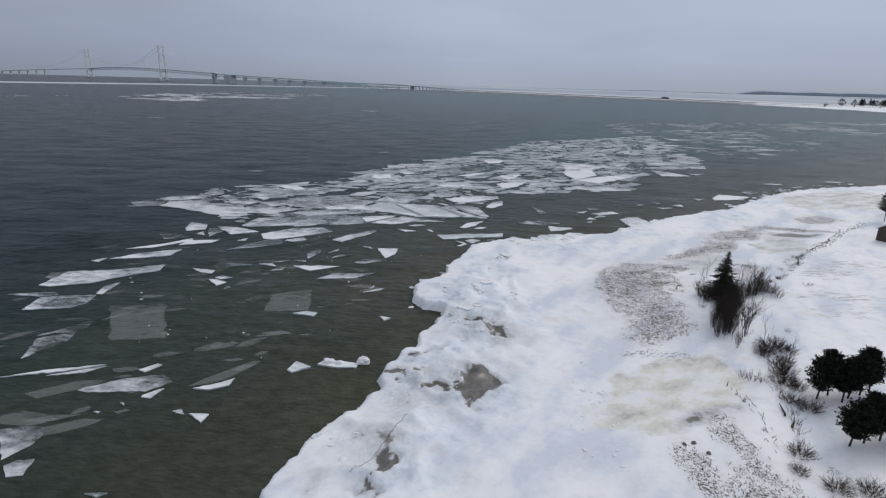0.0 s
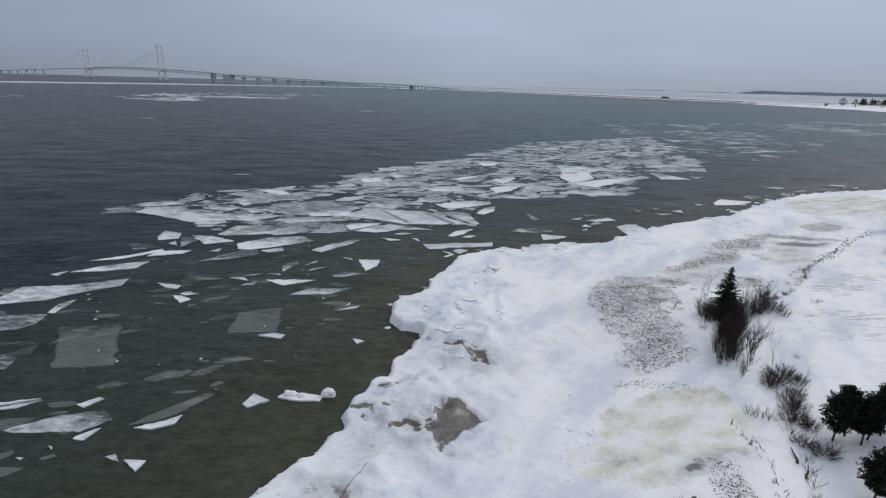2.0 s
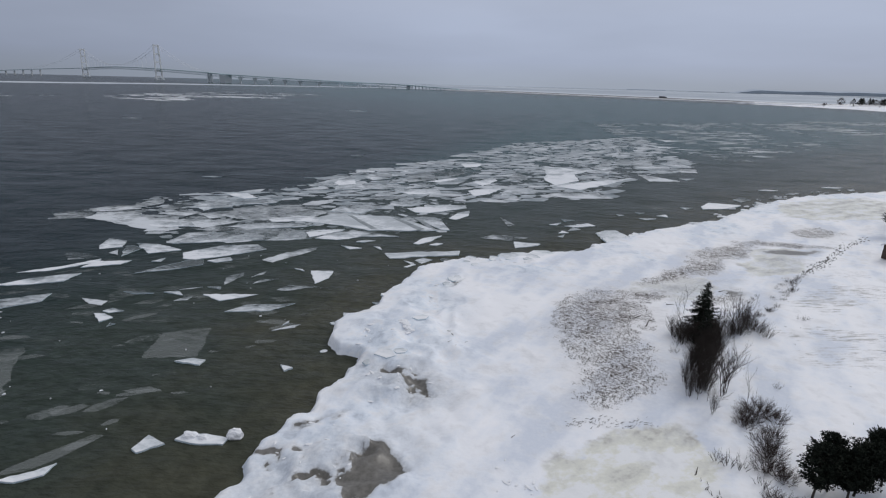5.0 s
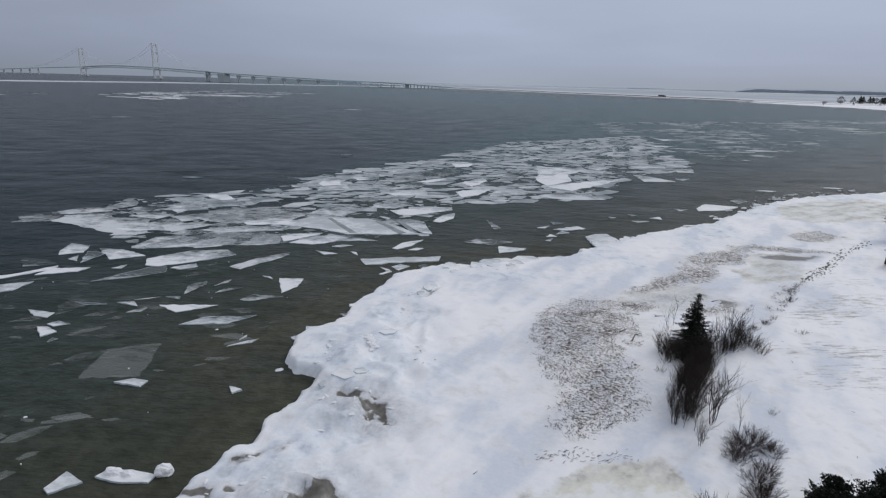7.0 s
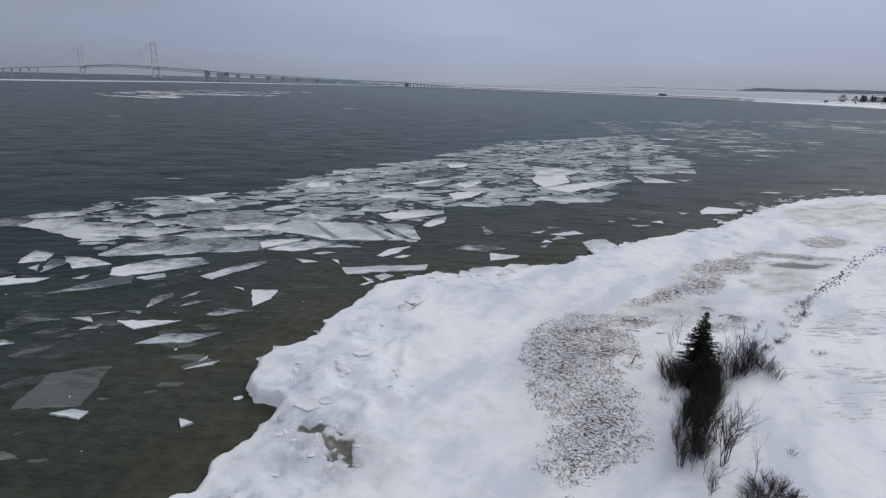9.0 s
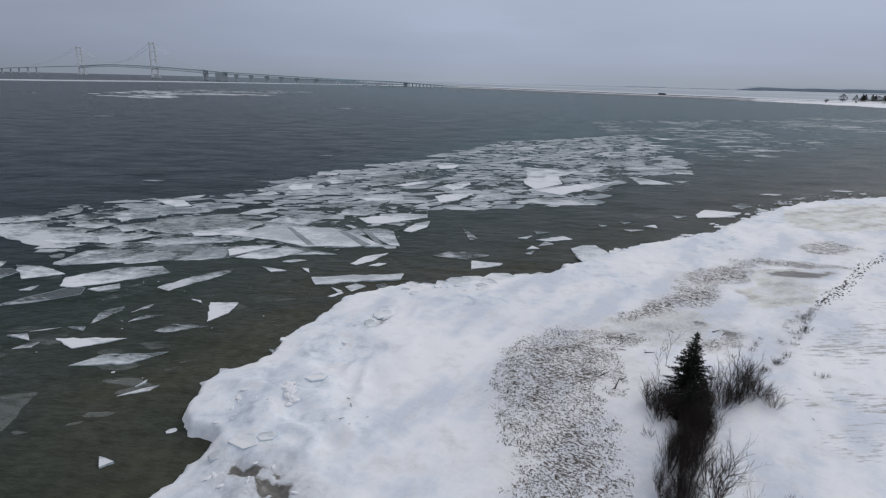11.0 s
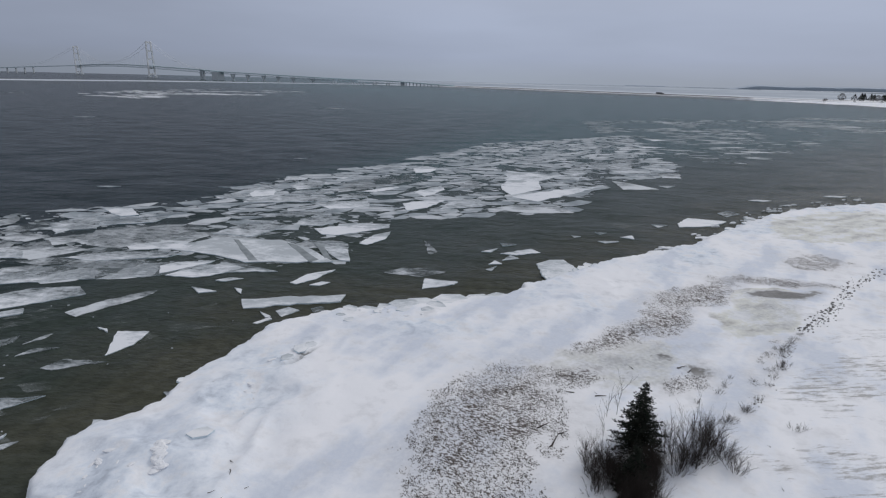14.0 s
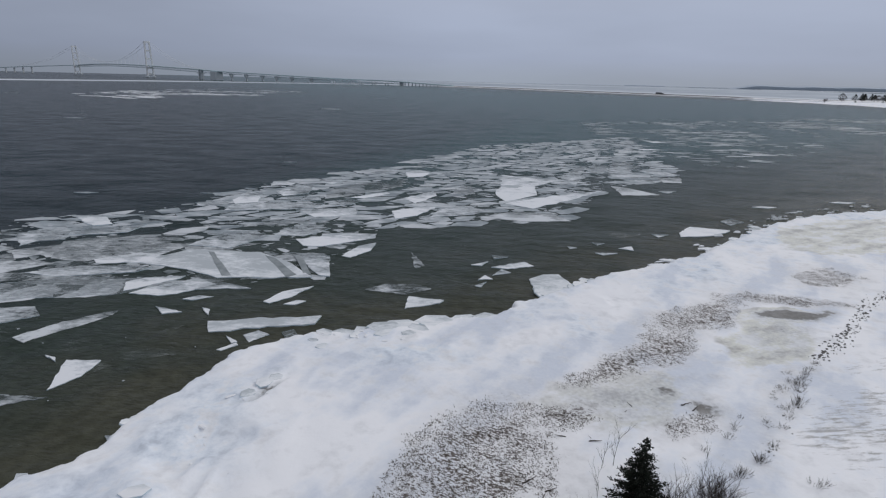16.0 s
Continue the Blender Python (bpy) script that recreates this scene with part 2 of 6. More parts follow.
    l.new(amp.outputs[0], su.inputs[2])
    chop = n.new("ShaderNodeTexNoise")
    chop.inputs["Scale"].default_value, chop.inputs["Detail"].default_value = 0.07, 4
    l.new(mp.outputs["Vector"], chop.inputs["Vector"])
    far_ = n.new("ShaderNodeMath")
    far_.operation = "MULTIPLY"
    l.new(chop.outputs["Fac"], far_.inputs[0])
    l.new(at.outputs["Fac"], far_.inputs[1])
    tot = n.new("ShaderNodeMath")
    tot.operation = "MULTIPLY_ADD"
    tot.inputs[1].default_value = 4.0
    l.new(far_.outputs[0], tot.inputs[0])
    l.new(su.outputs[0], tot.inputs[2])
    bp = n.new("ShaderNodeBump")
    bp.inputs["Strength"].default_value, bp.inputs["Distance"].default_value = 0.75, 0.55
    l.new(tot.outputs[0], bp.inputs["Height"])
    # ripples catch more or less of the sky
    rip = n.new("ShaderNodeTexNoise")
    rip.inputs["Scale"].default_value, rip.inputs["Detail"].default_value, rip.inputs["Roughness"].default_value = 0.45, 8, 0.75
    mp2 = n.new("ShaderNodeMapping")
    mp2.inputs["Rotation"].default_value, mp2.inputs["Scale"].default_value = (0, 0, radians(12)), (0.62, 1.0, 1)
    l.new(co.outputs["Object"], mp2.inputs["Vector"])
    l.new(mp2.outputs["Vector"], rip.inputs["Vector"])
    rsum = n.new("ShaderNodeMath")
    rsum.operation = "ADD"
    l.new(rip.outputs["Fac"], rsum.inputs[0])
    l.new(chop.outputs["Fac"], rsum.inputs[1])
    gl = n.new("ShaderNodeMapRange")
    gl.inputs["From Min"].default_value, gl.inputs["From Max"].default_value = 0.78, 1.22
    gl.inputs["To Min"].default_value, gl.inputs["To Max"].default_value = 0.02, 0.13
    l.new(rsum.outputs[0], gl.inputs["Value"])
    l.new(gl.outputs["Result"], b.inputs["Specular IOR Level"])
    l.new(bp.outputs["Normal"], b.inputs["Normal"])
    return m


def floe_material(name, colours, cover, own):
    """Thin lake ice: wind-streaked snow over clear patches through which the water shows; each floe has its own pattern."""
    m = bpy.data.materials.new(name)
    m.use_nodes = True
    n, l = m.node_tree.nodes, m.node_tree.links
    b = n["Principled BSDF"]
    co, info = n.new("ShaderNodeTexCoord"), n.new("ShaderNodeObjectInfo")
    seed = n.new("ShaderNodeMath")
    seed.operation = "MULTIPLY"
    seed.inputs[1].default_value = 60.0
    l.new(info.outputs["Random"], seed.inputs[0])
    total = None
    for scale, detail, rough, bend, stretch, turn, weight in ((0.16, 3.0, 0.5, 0.6, (1.0, 1.0, 1.0), 0.0, 0.34), (0.42, 6.0, 0.6, 1.2, (0.45, 1.5, 1.0), 0.6, 0.36), (1.7, 7.0, 0.75, 0.3, (0.7, 1.2, 1.0), 0.3, 0.30)):
        mp, t, k = n.new("ShaderNodeMapping"), n.new("ShaderNodeTexNoise"), n.new("ShaderNodeMath")
        mp.inputs["Scale"].default_value, mp.inputs["Rotation"].default_value = stretch, (0, 0, turn)
        t.noise_dimensions = "4D"
        t.inputs["Scale"].default_value, t.inputs["Detail"].default_value, t.inputs["Roughness"].default_value, t.inputs["Distortion"].default_value = scale, detail, rough, bend
        l.new(co.outputs["Object"], mp.inputs["Vector"])
        l.new(mp.outputs["Vector"], t.inputs["Vector"])
        l.new(seed.outputs[0], t.inputs["W"])
        k.operation = "MULTIPLY_ADD"
        k.inputs[1].default_value, k.inputs[2].default_value = weight, 0.0
        l.new(t.outputs["Fac"], k.inputs[0])
        if total is not None:
            l.new(total, k.inputs[2])
        total = k.outputs[0]
        grain = t.outputs["Fac"]
    shade = n.new("ShaderNodeMath")
    shade.operation = "MULTIPLY_ADD"
    shade.inputs[1].default_value = own
    l.new(info.outputs["Random"], shade.inputs[0])
    l.new(total, shade.inputs[2])
    level = n.new("ShaderNodeMath")
    level.operation = "SUBTRACT"
    level.inputs[1].default_value = own / 2
    l.new(shade.outputs[0], level.inputs[0])
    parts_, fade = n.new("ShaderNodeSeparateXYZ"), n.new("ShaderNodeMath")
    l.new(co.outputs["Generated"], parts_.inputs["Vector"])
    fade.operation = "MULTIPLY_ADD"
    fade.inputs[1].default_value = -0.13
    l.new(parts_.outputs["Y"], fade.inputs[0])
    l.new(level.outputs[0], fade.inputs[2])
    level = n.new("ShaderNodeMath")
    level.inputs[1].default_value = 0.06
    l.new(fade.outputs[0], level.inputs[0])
    paint, body = n.new("ShaderNodeValToRGB"), n.new("ShaderNodeValToRGB")
    e = paint.color_ramp.elements
    for _ in range(len(colours) - 2):
        e.new(0.5)
    for i, (x, c) in enumerate(zip(e, colours)):
        x.position, x.color = 0.415 + 0.17 * i / (len(colours) - 1), (*c, 1)
    e = body.color_ramp.elements
    e.new(0.5)
    for x, p, c in zip(e, (0.41, 0.48, 0.56), cover):
        x.position, x.color = p, (c, c, c, 1)
    l.new(level.outputs[0], paint.inputs["Fac"])
    l.new(level.outputs[0], body.inputs["Fac"])
    l.new(paint.outputs["Color"], b.inputs["Base Color"])
    l.new(body.outputs["Color"], b.inputs["Alpha"])
    b.inputs["Roughness"].default_value, b.inputs["Specular IOR Level"].default_value = 0.5, 0.25
    bp = n.new("ShaderNodeBump")
    bp.inputs["Strength"].default_value, bp.inputs["Distance"].default_value = 0.25, 0.1
    l.new(grain, bp.inputs["Height"])
    l.new(bp.outputs["Normal"], b.inputs["Normal"])
    return m


GROUND = ground_material()
WATER = water_material()
WHITE_ICE = floe_material("snow_covered_ice", ((0.30, 0.34, 0.36), (0.44, 0.48, 0.51), (0.58, 0.615, 0.65), (0.78, 0.80, 0.83)), (0.30, 0.85, 1.0), 0.18)
SNOWY_ICE = floe_material("thick_snowy_ice", ((0.50, 0.54, 0.57), (0.70, 0.73, 0.76), (0.84, 0.85, 0.87)), (0.9, 1.0, 1.0), 0.10)
BRASH_ICE = material("broken_thin_ice", ((0.07, 0.092, 0.095), (0.18, 0.21, 0.22), (0.36, 0.39, 0.41), (0.52, 0.55, 0.58)), 0.55, (0.2, 0.45), 0.15, 3.5, detail=9.0, island=0.30, stretch=(0.5, 1.3, 1))
PACK_ICE = material("packed_snowy_ice", ((0.17, 0.205, 0.23), (0.34, 0.38, 0.41), (0.57, 0.595, 0.625)), 0.3, (0.4, 0.7), 0.2, 2.0, detail=8.0, island=0.28, stretch=(0.6, 1.3, 1))
GREY_ICE = floe_material("wet_grey_ice", ((0.15, 0.18, 0.19), (0.27, 0.30, 0.315), (0.42, 0.45, 0.475), (0.62, 0.65, 0.68)), (0.25, 0.70, 1.0), 0.16)
SUNK_ICE = floe_material("drowned_clear_ice", ((0.13, 0.155, 0.15), (0.22, 0.25, 0.245), (0.42, 0.45, 0.45)), (0.0, 0.05, 0.24), 0.16)
STREAK_ICE = material("wet_ice_streak", ((0.14, 0.165, 0.17), (0.30, 0.33, 0.345)), 0.5, (0.3, 0.5), 0.2, 3.0)
ICE_SIDE = material("blue_ice_edge", ((0.45, 0.56, 0.62), (0.66, 0.74, 0.79)), 1.2, (0.3, 0.5), 0.3, 5.0)
FAR_ICE = material("far_lake_ice", ((0.25, 0.30, 0.36), (0.30, 0.355, 0.42), (0.40, 0.45, 0.51), (0.72, 0.75, 0.79)), 0.0045, (0.6, 0.8), 0.0, 0.02, stretch=(0.35, 2.2, 1))
RIBBON_ICE = material("white_ribbon_ice", ((0.46, 0.51, 0.57), (0.60, 0.64, 0.69)), 0.006, (0.6, 0.8), 0.0, 0.02, stretch=(0.5, 1.4, 1))
BARK = material("grey_bark", ((0.035, 0.03, 0.027), (0.075, 0.065, 0.058)), 6, (0.8, 0.95), 0.5, 30)
TWIG = material("dark_twigs", ((0.018, 0.014, 0.012), (0.046, 0.035, 0.030)), 3, (0.8, 0.95), 0.0, 20, island=0.3)
RED_TWIG = material("reddish_twigs", ((0.032, 0.022, 0.020), (0.070, 0.047, 0.041)), 3, (0.8, 0.95), 0.0, 20, island=0.3)
STRAW = material("dry_grass", ((0.05, 0.043, 0.038), (0.09, 0.078, 0.068), (0.16, 0.142, 0.12)), 4, (0.8, 0.95), 0.0, 20, island=0.5)
NEEDLES = material("fir_needles", ((0.006, 0.009, 0.007), (0.012, 0.017, 0.012), (0.024, 0.029, 0.021)), 3, (0.75, 0.95), 0.0, 20, island=0.4, specular=0.15)
STONE = material("grey_field_stone", ((0.07, 0.068, 0.066), (0.16, 0.155, 0.15), (0.26, 0.25, 0.24)), 2.5, (0.7, 0.9), 0.5, 9)
DRIFTWOOD = material("wet_driftwood", ((0.035, 0.028, 0.024), (0.09, 0.075, 0.062)), 4, (0.7, 0.9), 0.4, 20)
# Bridge colours are lifted and cooled to carry distance haze; no mist is modelled.
IVORY = material("hazed_ivory_paint", ((0.82, 0.84, 0.85), (0.86, 0.87, 0.88)), 0.05, (0.6, 0.7), 0.0, 1)
GREEN_STEEL = material("hazed_green_steel", ((0.38, 0.50, 0.53), (0.43, 0.55, 0.58)), 0.05, (0.6, 0.7), 0.0, 1)
PIER = material("hazed_pier_concrete", ((0.50, 0.54, 0.57), (0.56, 0.60, 0.63)), 0.06, (0.8, 0.9), 0.0, 1)
ASPHALT = material("damp_asphalt", ((0.10, 0.10, 0.105), (0.15, 0.15, 0.155)), 0.05, (0.7, 0.9), 0.0, 1)
# Distance haze is mixed into this colour: the far woods are paled and blued.
HAZED_FOREST = material("hazed_far_forest", ((0.38, 0.44, 0.52), (0.42, 0.48, 0.56)), 0.01, (0.9, 1.0), 0.0, 0.05)
TIMBER = material("dark_stained_timber", ((0.05, 0.036, 0.03), (0.11, 0.08, 0.066)), 1.5, (0.7, 0.9), 0.3, 12, stretch=(1, 1, 8))
ROOF_SNOW = material("roof_snow", ((0.76, 0.78, 0.82), (0.88, 0.88, 0.89)), 0.8, (0.6, 0.8), 0.2, 5)
DARK_PAINT = material("dark_vehicle_paint", ((0.05, 0.055, 0.06), (0.08, 0.085, 0.09)), 1, (0.3, 0.4), 0.0, 5)
GLASS_DARK = material("dark_glass", ((0.02, 0.025, 0.03), (0.03, 0.035, 0.04)), 1, (0.08, 0.15), 0.0, 5)
RUBBER = material("tyre_rubber", ((0.02, 0.02, 0.02), (0.03, 0.03, 0.03)), 1, (0.8, 0.9), 0.0, 5)


# ---- helpers for building ----
def mesh_of(name, verts, faces, mats, smooth=False, index=None):
    me = bpy.data.meshes.new(name)
    me.from_pydata([tuple(v) for v in verts], [], faces)
    for m in mats if isinstance(mats, (list, tuple)) else (mats,):
        me.materials.append(m)
    if index is not None:
        me.polygons.foreach_set("material_index", index)
    if smooth:
        me.polygons.foreach_set("use_smooth", [True] * len(me.polygons))
    me.update()
    return me


def part(name, me, parent, label=""):
    ob = new(name, me)
    ob.parent = parent
    return tagged(ob, label)


class Shape:
    """Gathers vertices and faces for one mesh."""

    def __init__(self):
        self.v, self.f, self.i = [], [], []

    def add(self, verts, faces, index=0):
        k = len(self.v)
        self.v.extend(verts)
        self.f.extend([tuple(a + k for a in f) for f in faces])
        self.i.extend([index] * len(faces))

    def box(self, x0, y0, z0, x1, y1, z1, index=0, m=None):
        p = [Vector((x, y, z)) for z in (z0, z1) for x, y in ((x0, y0), (x1, y0), (x1, y1), (x0, y1))]
        if m is not None:
            p = [m @ q for q in p]
        self.add(p, [(3, 2, 1, 0), (4, 5, 6, 7), (0, 1, 5, 4), (1, 2, 6, 5), (2, 3, 7, 6), (3, 0, 4, 7)], index)

    def beam(self, a, b, w, h=None, index=0):
        """A square bar from a to b."""
        a, b = Vector(a), Vector(b)
        h = h or w
        d = (b - a).normalized()
        s = d.cross(Vector((0, 0, 1)))
        s = s.normalized() if s.length > 1e-3 else Vector((1, 0, 0))
        u = s.cross(d).normalized()
        p = [q + s * i * w / 2 + u * j * h / 2 for q in (a, b) for i, j in ((-1, -1), (1, -1), (1, 1), (-1, 1))]
        self.add(p, [(3, 2, 1, 0), (4, 5, 6, 7), (0, 1, 5, 4), (1, 2, 6, 5), (2, 3, 7, 6), (3, 0, 4, 7)], index)

    def twig(self, a, b, r0, r1, sides=3):
        a, b = Vector(a), Vector(b)
        d = (b - a).normalized()
        s = d.cross(Vector((0.3, 0.9, 0.2))).normalized()
        u = d.cross(s)
        p = [q + (s * math.cos(2 * math.pi * i / sides) + u * math.sin(2 * math.pi * i / sides)) * r for q, r in ((a, r0), (b, r1)) for i in range(sides)]
        self.add(p, [(i, (i + 1) % sides, sides + (i + 1) % sides, sides + i) for i in range(sides)])

    def mesh(self, name, mats, smooth=False):
        return mesh_of(name, self.v, self.f, mats, smooth, self.i)


def lattice(x, y, seed):
    """Smooth value noise on arrays, from 0 to 1."""
    xi, yi = np.floor(x), np.floor(y)
    fx, fy = x - xi, y - yi
    fx, fy = fx * fx * (3 - 2 * fx), fy * fy * (3 - 2 * fy)

    def at(i, j):
        v = np.sin(i * 127.1 + j * 311.7 + seed * 74.7) * 43758.5453
        return v - np.floor(v)

    return (at(xi, yi) * (1 - fx) + at(xi + 1, yi) * fx) * (1 - fy) + (at(xi, yi + 1) * (1 - fx) + at(xi + 1, yi + 1) * fx) * fy


def fractal(x, y, scale, seed, octaves=4):
    total, weight, k = 0.0, 0.0, 1.0
    for o in range(octaves):
        total = total + k * lattice(x / scale * 2 ** o + 17.3 * o, y / scale * 2 ** o - 9.1 * o, seed + o)
        weight += k
        k *= 0.5
    return total / weight


def blob(x, y, cx, cy, rx, ry, turn=0.0, soft=0.45):
    """1 inside an ellipse, falling to 0 round its rim."""
    c, s = math.cos(radians(turn)), math.sin(radians(turn))
    u, v = ((x - cx) * c + (y - cy) * s) / rx, (-(x - cx) * s + (y - cy) * c) / ry
    return np.clip((1 + soft - np.sqrt(u * u + v * v)) / (2 * soft), 0, 1)


# The line where the ice shelf meets the lake, from behind the camera to the far end of the bay.
SHORE_NEAR = [(-60, -120), (-34, -40), (-24, 0), (-18.5, 18), (-15.6, 29), (-14.4, 36), (-11.4, 43), (-10.6, 46.5), (-8.4, 51), (-7.2, 56), (-5.2, 60.5), (-2.9, 66.2), (-2.3, 72.4), (-4.4, 73.3), (-5.0, 75.5), (-6.3, 80.6), (-5.6, 83.6)]
SHORE_FAR = [(-1.4, 87.0), (-0.6, 93), (0.6, 98.6), (3.0, 105.3), (9, 110.3), (16, 111.6), (24, 114), (32.7, 117.4), (41, 124.4), (54.5, 134.9), (68.4, 143.4), (77, 151), (89, 161.7), (104, 175), (118, 184.5), (146, 194), (190, 215), (300, 275), (460, 420), (620, 640), (735, 840), (760, 930)]
# The causeway's shore towards the bay, and its far side.
CAUSEWAY = [(745, 1000), (735, 1080), (700, 1180), (640, 1290), (540, 1425), (373, 1610), (173, 1845), (14, 2003)]
LAND = SHORE_NEAR + SHORE_FAR + CAUSEWAY + [(40, 2035), (215, 1900), (420, 1660), (600, 1480), (800, 1380), (1100, 1560), (2600, 2000), (2600, -400), (300, -400)]


def shore_distance(x, y):
    """Metres inland from the water's edge; negative over the lake."""
    best, inside = np.full(x.shape, 1e9), np.zeros(x.shape, bool)
    for (ax, ay), (bx, by) in zip(LAND, LAND[1:] + LAND[:1]):
        t = np.clip(((x - ax) * (bx - ax) + (y - ay) * (by - ay)) / ((bx - ax) ** 2 + (by - ay) ** 2), 0, 1)
        best = np.minimum(best, np.hypot(x - ax - t * (bx - ax), y - ay - t * (by - ay)))
        cross = (ay > y) != (by > y)
        with np.errstate(divide="ignore", invalid="ignore"):
            inside ^= cross & (x < (bx - ax) * (y - ay) / (by - ay if by != ay else 1e-9) + ax)
    return np.where(inside, best, -best)


def masks(x, y):
    """How much grass, pond ice, melt, blue shelf ice and combed field each place carries."""
    wx, wy = x + 5 * (fractal(x, y, 9, 3) - 0.5), y + 5 * (fractal(x, y, 9, 8) - 0.5)
    grass = np.maximum.reduce([
        blob(wx, wy, 31.0, 84.5, 13.8, 5.6, 62, 0.55), blob(wx, wy, 28.8, 71, 9.5, 4.6, 70, 0.6), blob(wx, wy, 40, 94.3, 3.6, 2.2, 30, 0.6), blob(wx, wy, 36, 84, 7, 3, 70, 0.7) * 0.7,
        blob(wx, wy, 47, 104.2, 7.5, 2.2, 38, 0.6), blob(wx, wy, 53, 108.5, 9, 3.0, 42, 0.55), blob(wx, wy, 63, 119.5, 12, 3.6, 42, 0.55), blob(wx, wy, 77, 126, 9.5, 2.0, -8, 0.6),
        blob(wx, wy, 91, 136, 7, 4.0, 35) * 0.8, blob(wx, wy, 21.5, 39.0, 4.0, 1.6, 75) * 0.8, blob(wx, wy, 26.6, 41.0, 6.5, 1.5, 68) * 0.85, blob(wx, wy, 22, 31, 9, 4.5, 60) * 0.85,
        blob(wx, wy, 31.5, 36, 3, 3, 0) * 0.6, blob(wx, wy, 50, 92.5, 3.5, 2.0, 20) * 0.75, blob(wx, wy, 62, 97, 16, 1.6, 48) * 0.45])
    pond = np.maximum.reduce([
        blob(wx, wy, 24.5, 51, 9.0, 5.8, 40, 0.25), blob(wx, wy, 17.5, 47.5, 4, 3, 30, 0.3) * 0.8, blob(wx, wy, 67, 111, 8.5, 4.2, 48, 0.3) * 0.8,
        blob(wx, wy, 46, 98, 9.5, 5.0, 25, 0.4) * 0.66, blob(wx, wy, 115, 164, 22, 10, 32, 0.25), blob(wx, wy, 73, 119, 7.5, 3, 20, 0.3)])
    vx = x + 3.0 * (fractal(x, y, 3.2, 13, 2) - 0.5) + 2.4 * (fractal(x, y, 1.1, 23, 2) - 0.5)
    vy = y + 3.0 * (fractal(x, y, 3.2, 18, 2) - 0.5) + 2.4 * (fractal(x, y, 1.1, 28, 2) - 0.5)
    melt = np.maximum.reduce([
        blob(vx, vy, 3.5, 52.2, 2.1, 3.7, -25, 0.25), blob(vx, vy, -0.6, 51.3, 1.5, 0.75, 15, 0.3), blob(vx, vy, 3.4, 67.8, 1.8, 0.8, -25, 0.6) * 0.9, blob(vx, vy, 5.6, 66.4, 2.3, 0.95, -28, 0.6) * 0.95, blob(vx, vy, 6.8, 65.2, 1.2, 0.5, -10, 0.6) * 0.8, blob(vx, vy, 4.6, 66.0, 5.0, 3.0, -20, 0.6) * 0.42, blob(vx, vy, -1.0, 51.5, 8.0, 4.5, 30, 0.6) * 0.30, blob(vx, vy, -6.5, 40, 5.0, 2.4, 55, 0.6) * 0.30, blob(vx, vy, -3.0, 58.5, 2.2, 0.7, 40, 0.5) * 0.62,
        blob(vx, vy, -5.0, 53.6, 1.6, 0.7, 5, 0.5) * 0.75, blob(vx, vy, -5.5, 38.0, 2.2, 0.6, 55, 0.5) * 0.8, blob(vx, vy, 3.4, 48.2, 1.2, 0.6, 20, 0.5) * 0.6,
        blob(wx, wy, 76, 119.5, 5.6, 1.7, 12, 0.6) * 0.95, blob(wx, wy, 53, 95.3, 2.2, 1.6, 0, 0.6) * 0.52, blob(wx, wy, 47.5, 98, 8.5, 4.0, 18, 0.5) * 0.33, blob(wx, wy, 70, 113, 8, 3, 45, 0.6) * 0.25, blob(wx, wy, 26.3, 46.0, 3.2, 1.2, 20, 0.7) * 0.5, blob(vx, vy, 9.9, 97, 3.0, 0.7, 65, 0.5) * 0.5])
    field = np.maximum.reduce([
        blob(wx, wy, 65, 91, 8, 4, 25) * 0.95, blob(wx, wy, 60, 80.5, 7, 3.2, 10), blob(wx, wy, 52, 78.5, 2.5, 1.2, -40) * 0.9, blob(wx, wy, 57, 74, 8, 3.5, 10) * 0.8,
        blob(wx, wy, 73, 95.5, 9, 3, 15) * 0.9, blob(wx, wy, 82, 84, 16, 8, 5) * 0.9, blob(wx, wy, 76, 104, 8, 2.2, 30) * 0.7])
    return grass, pond, melt, field


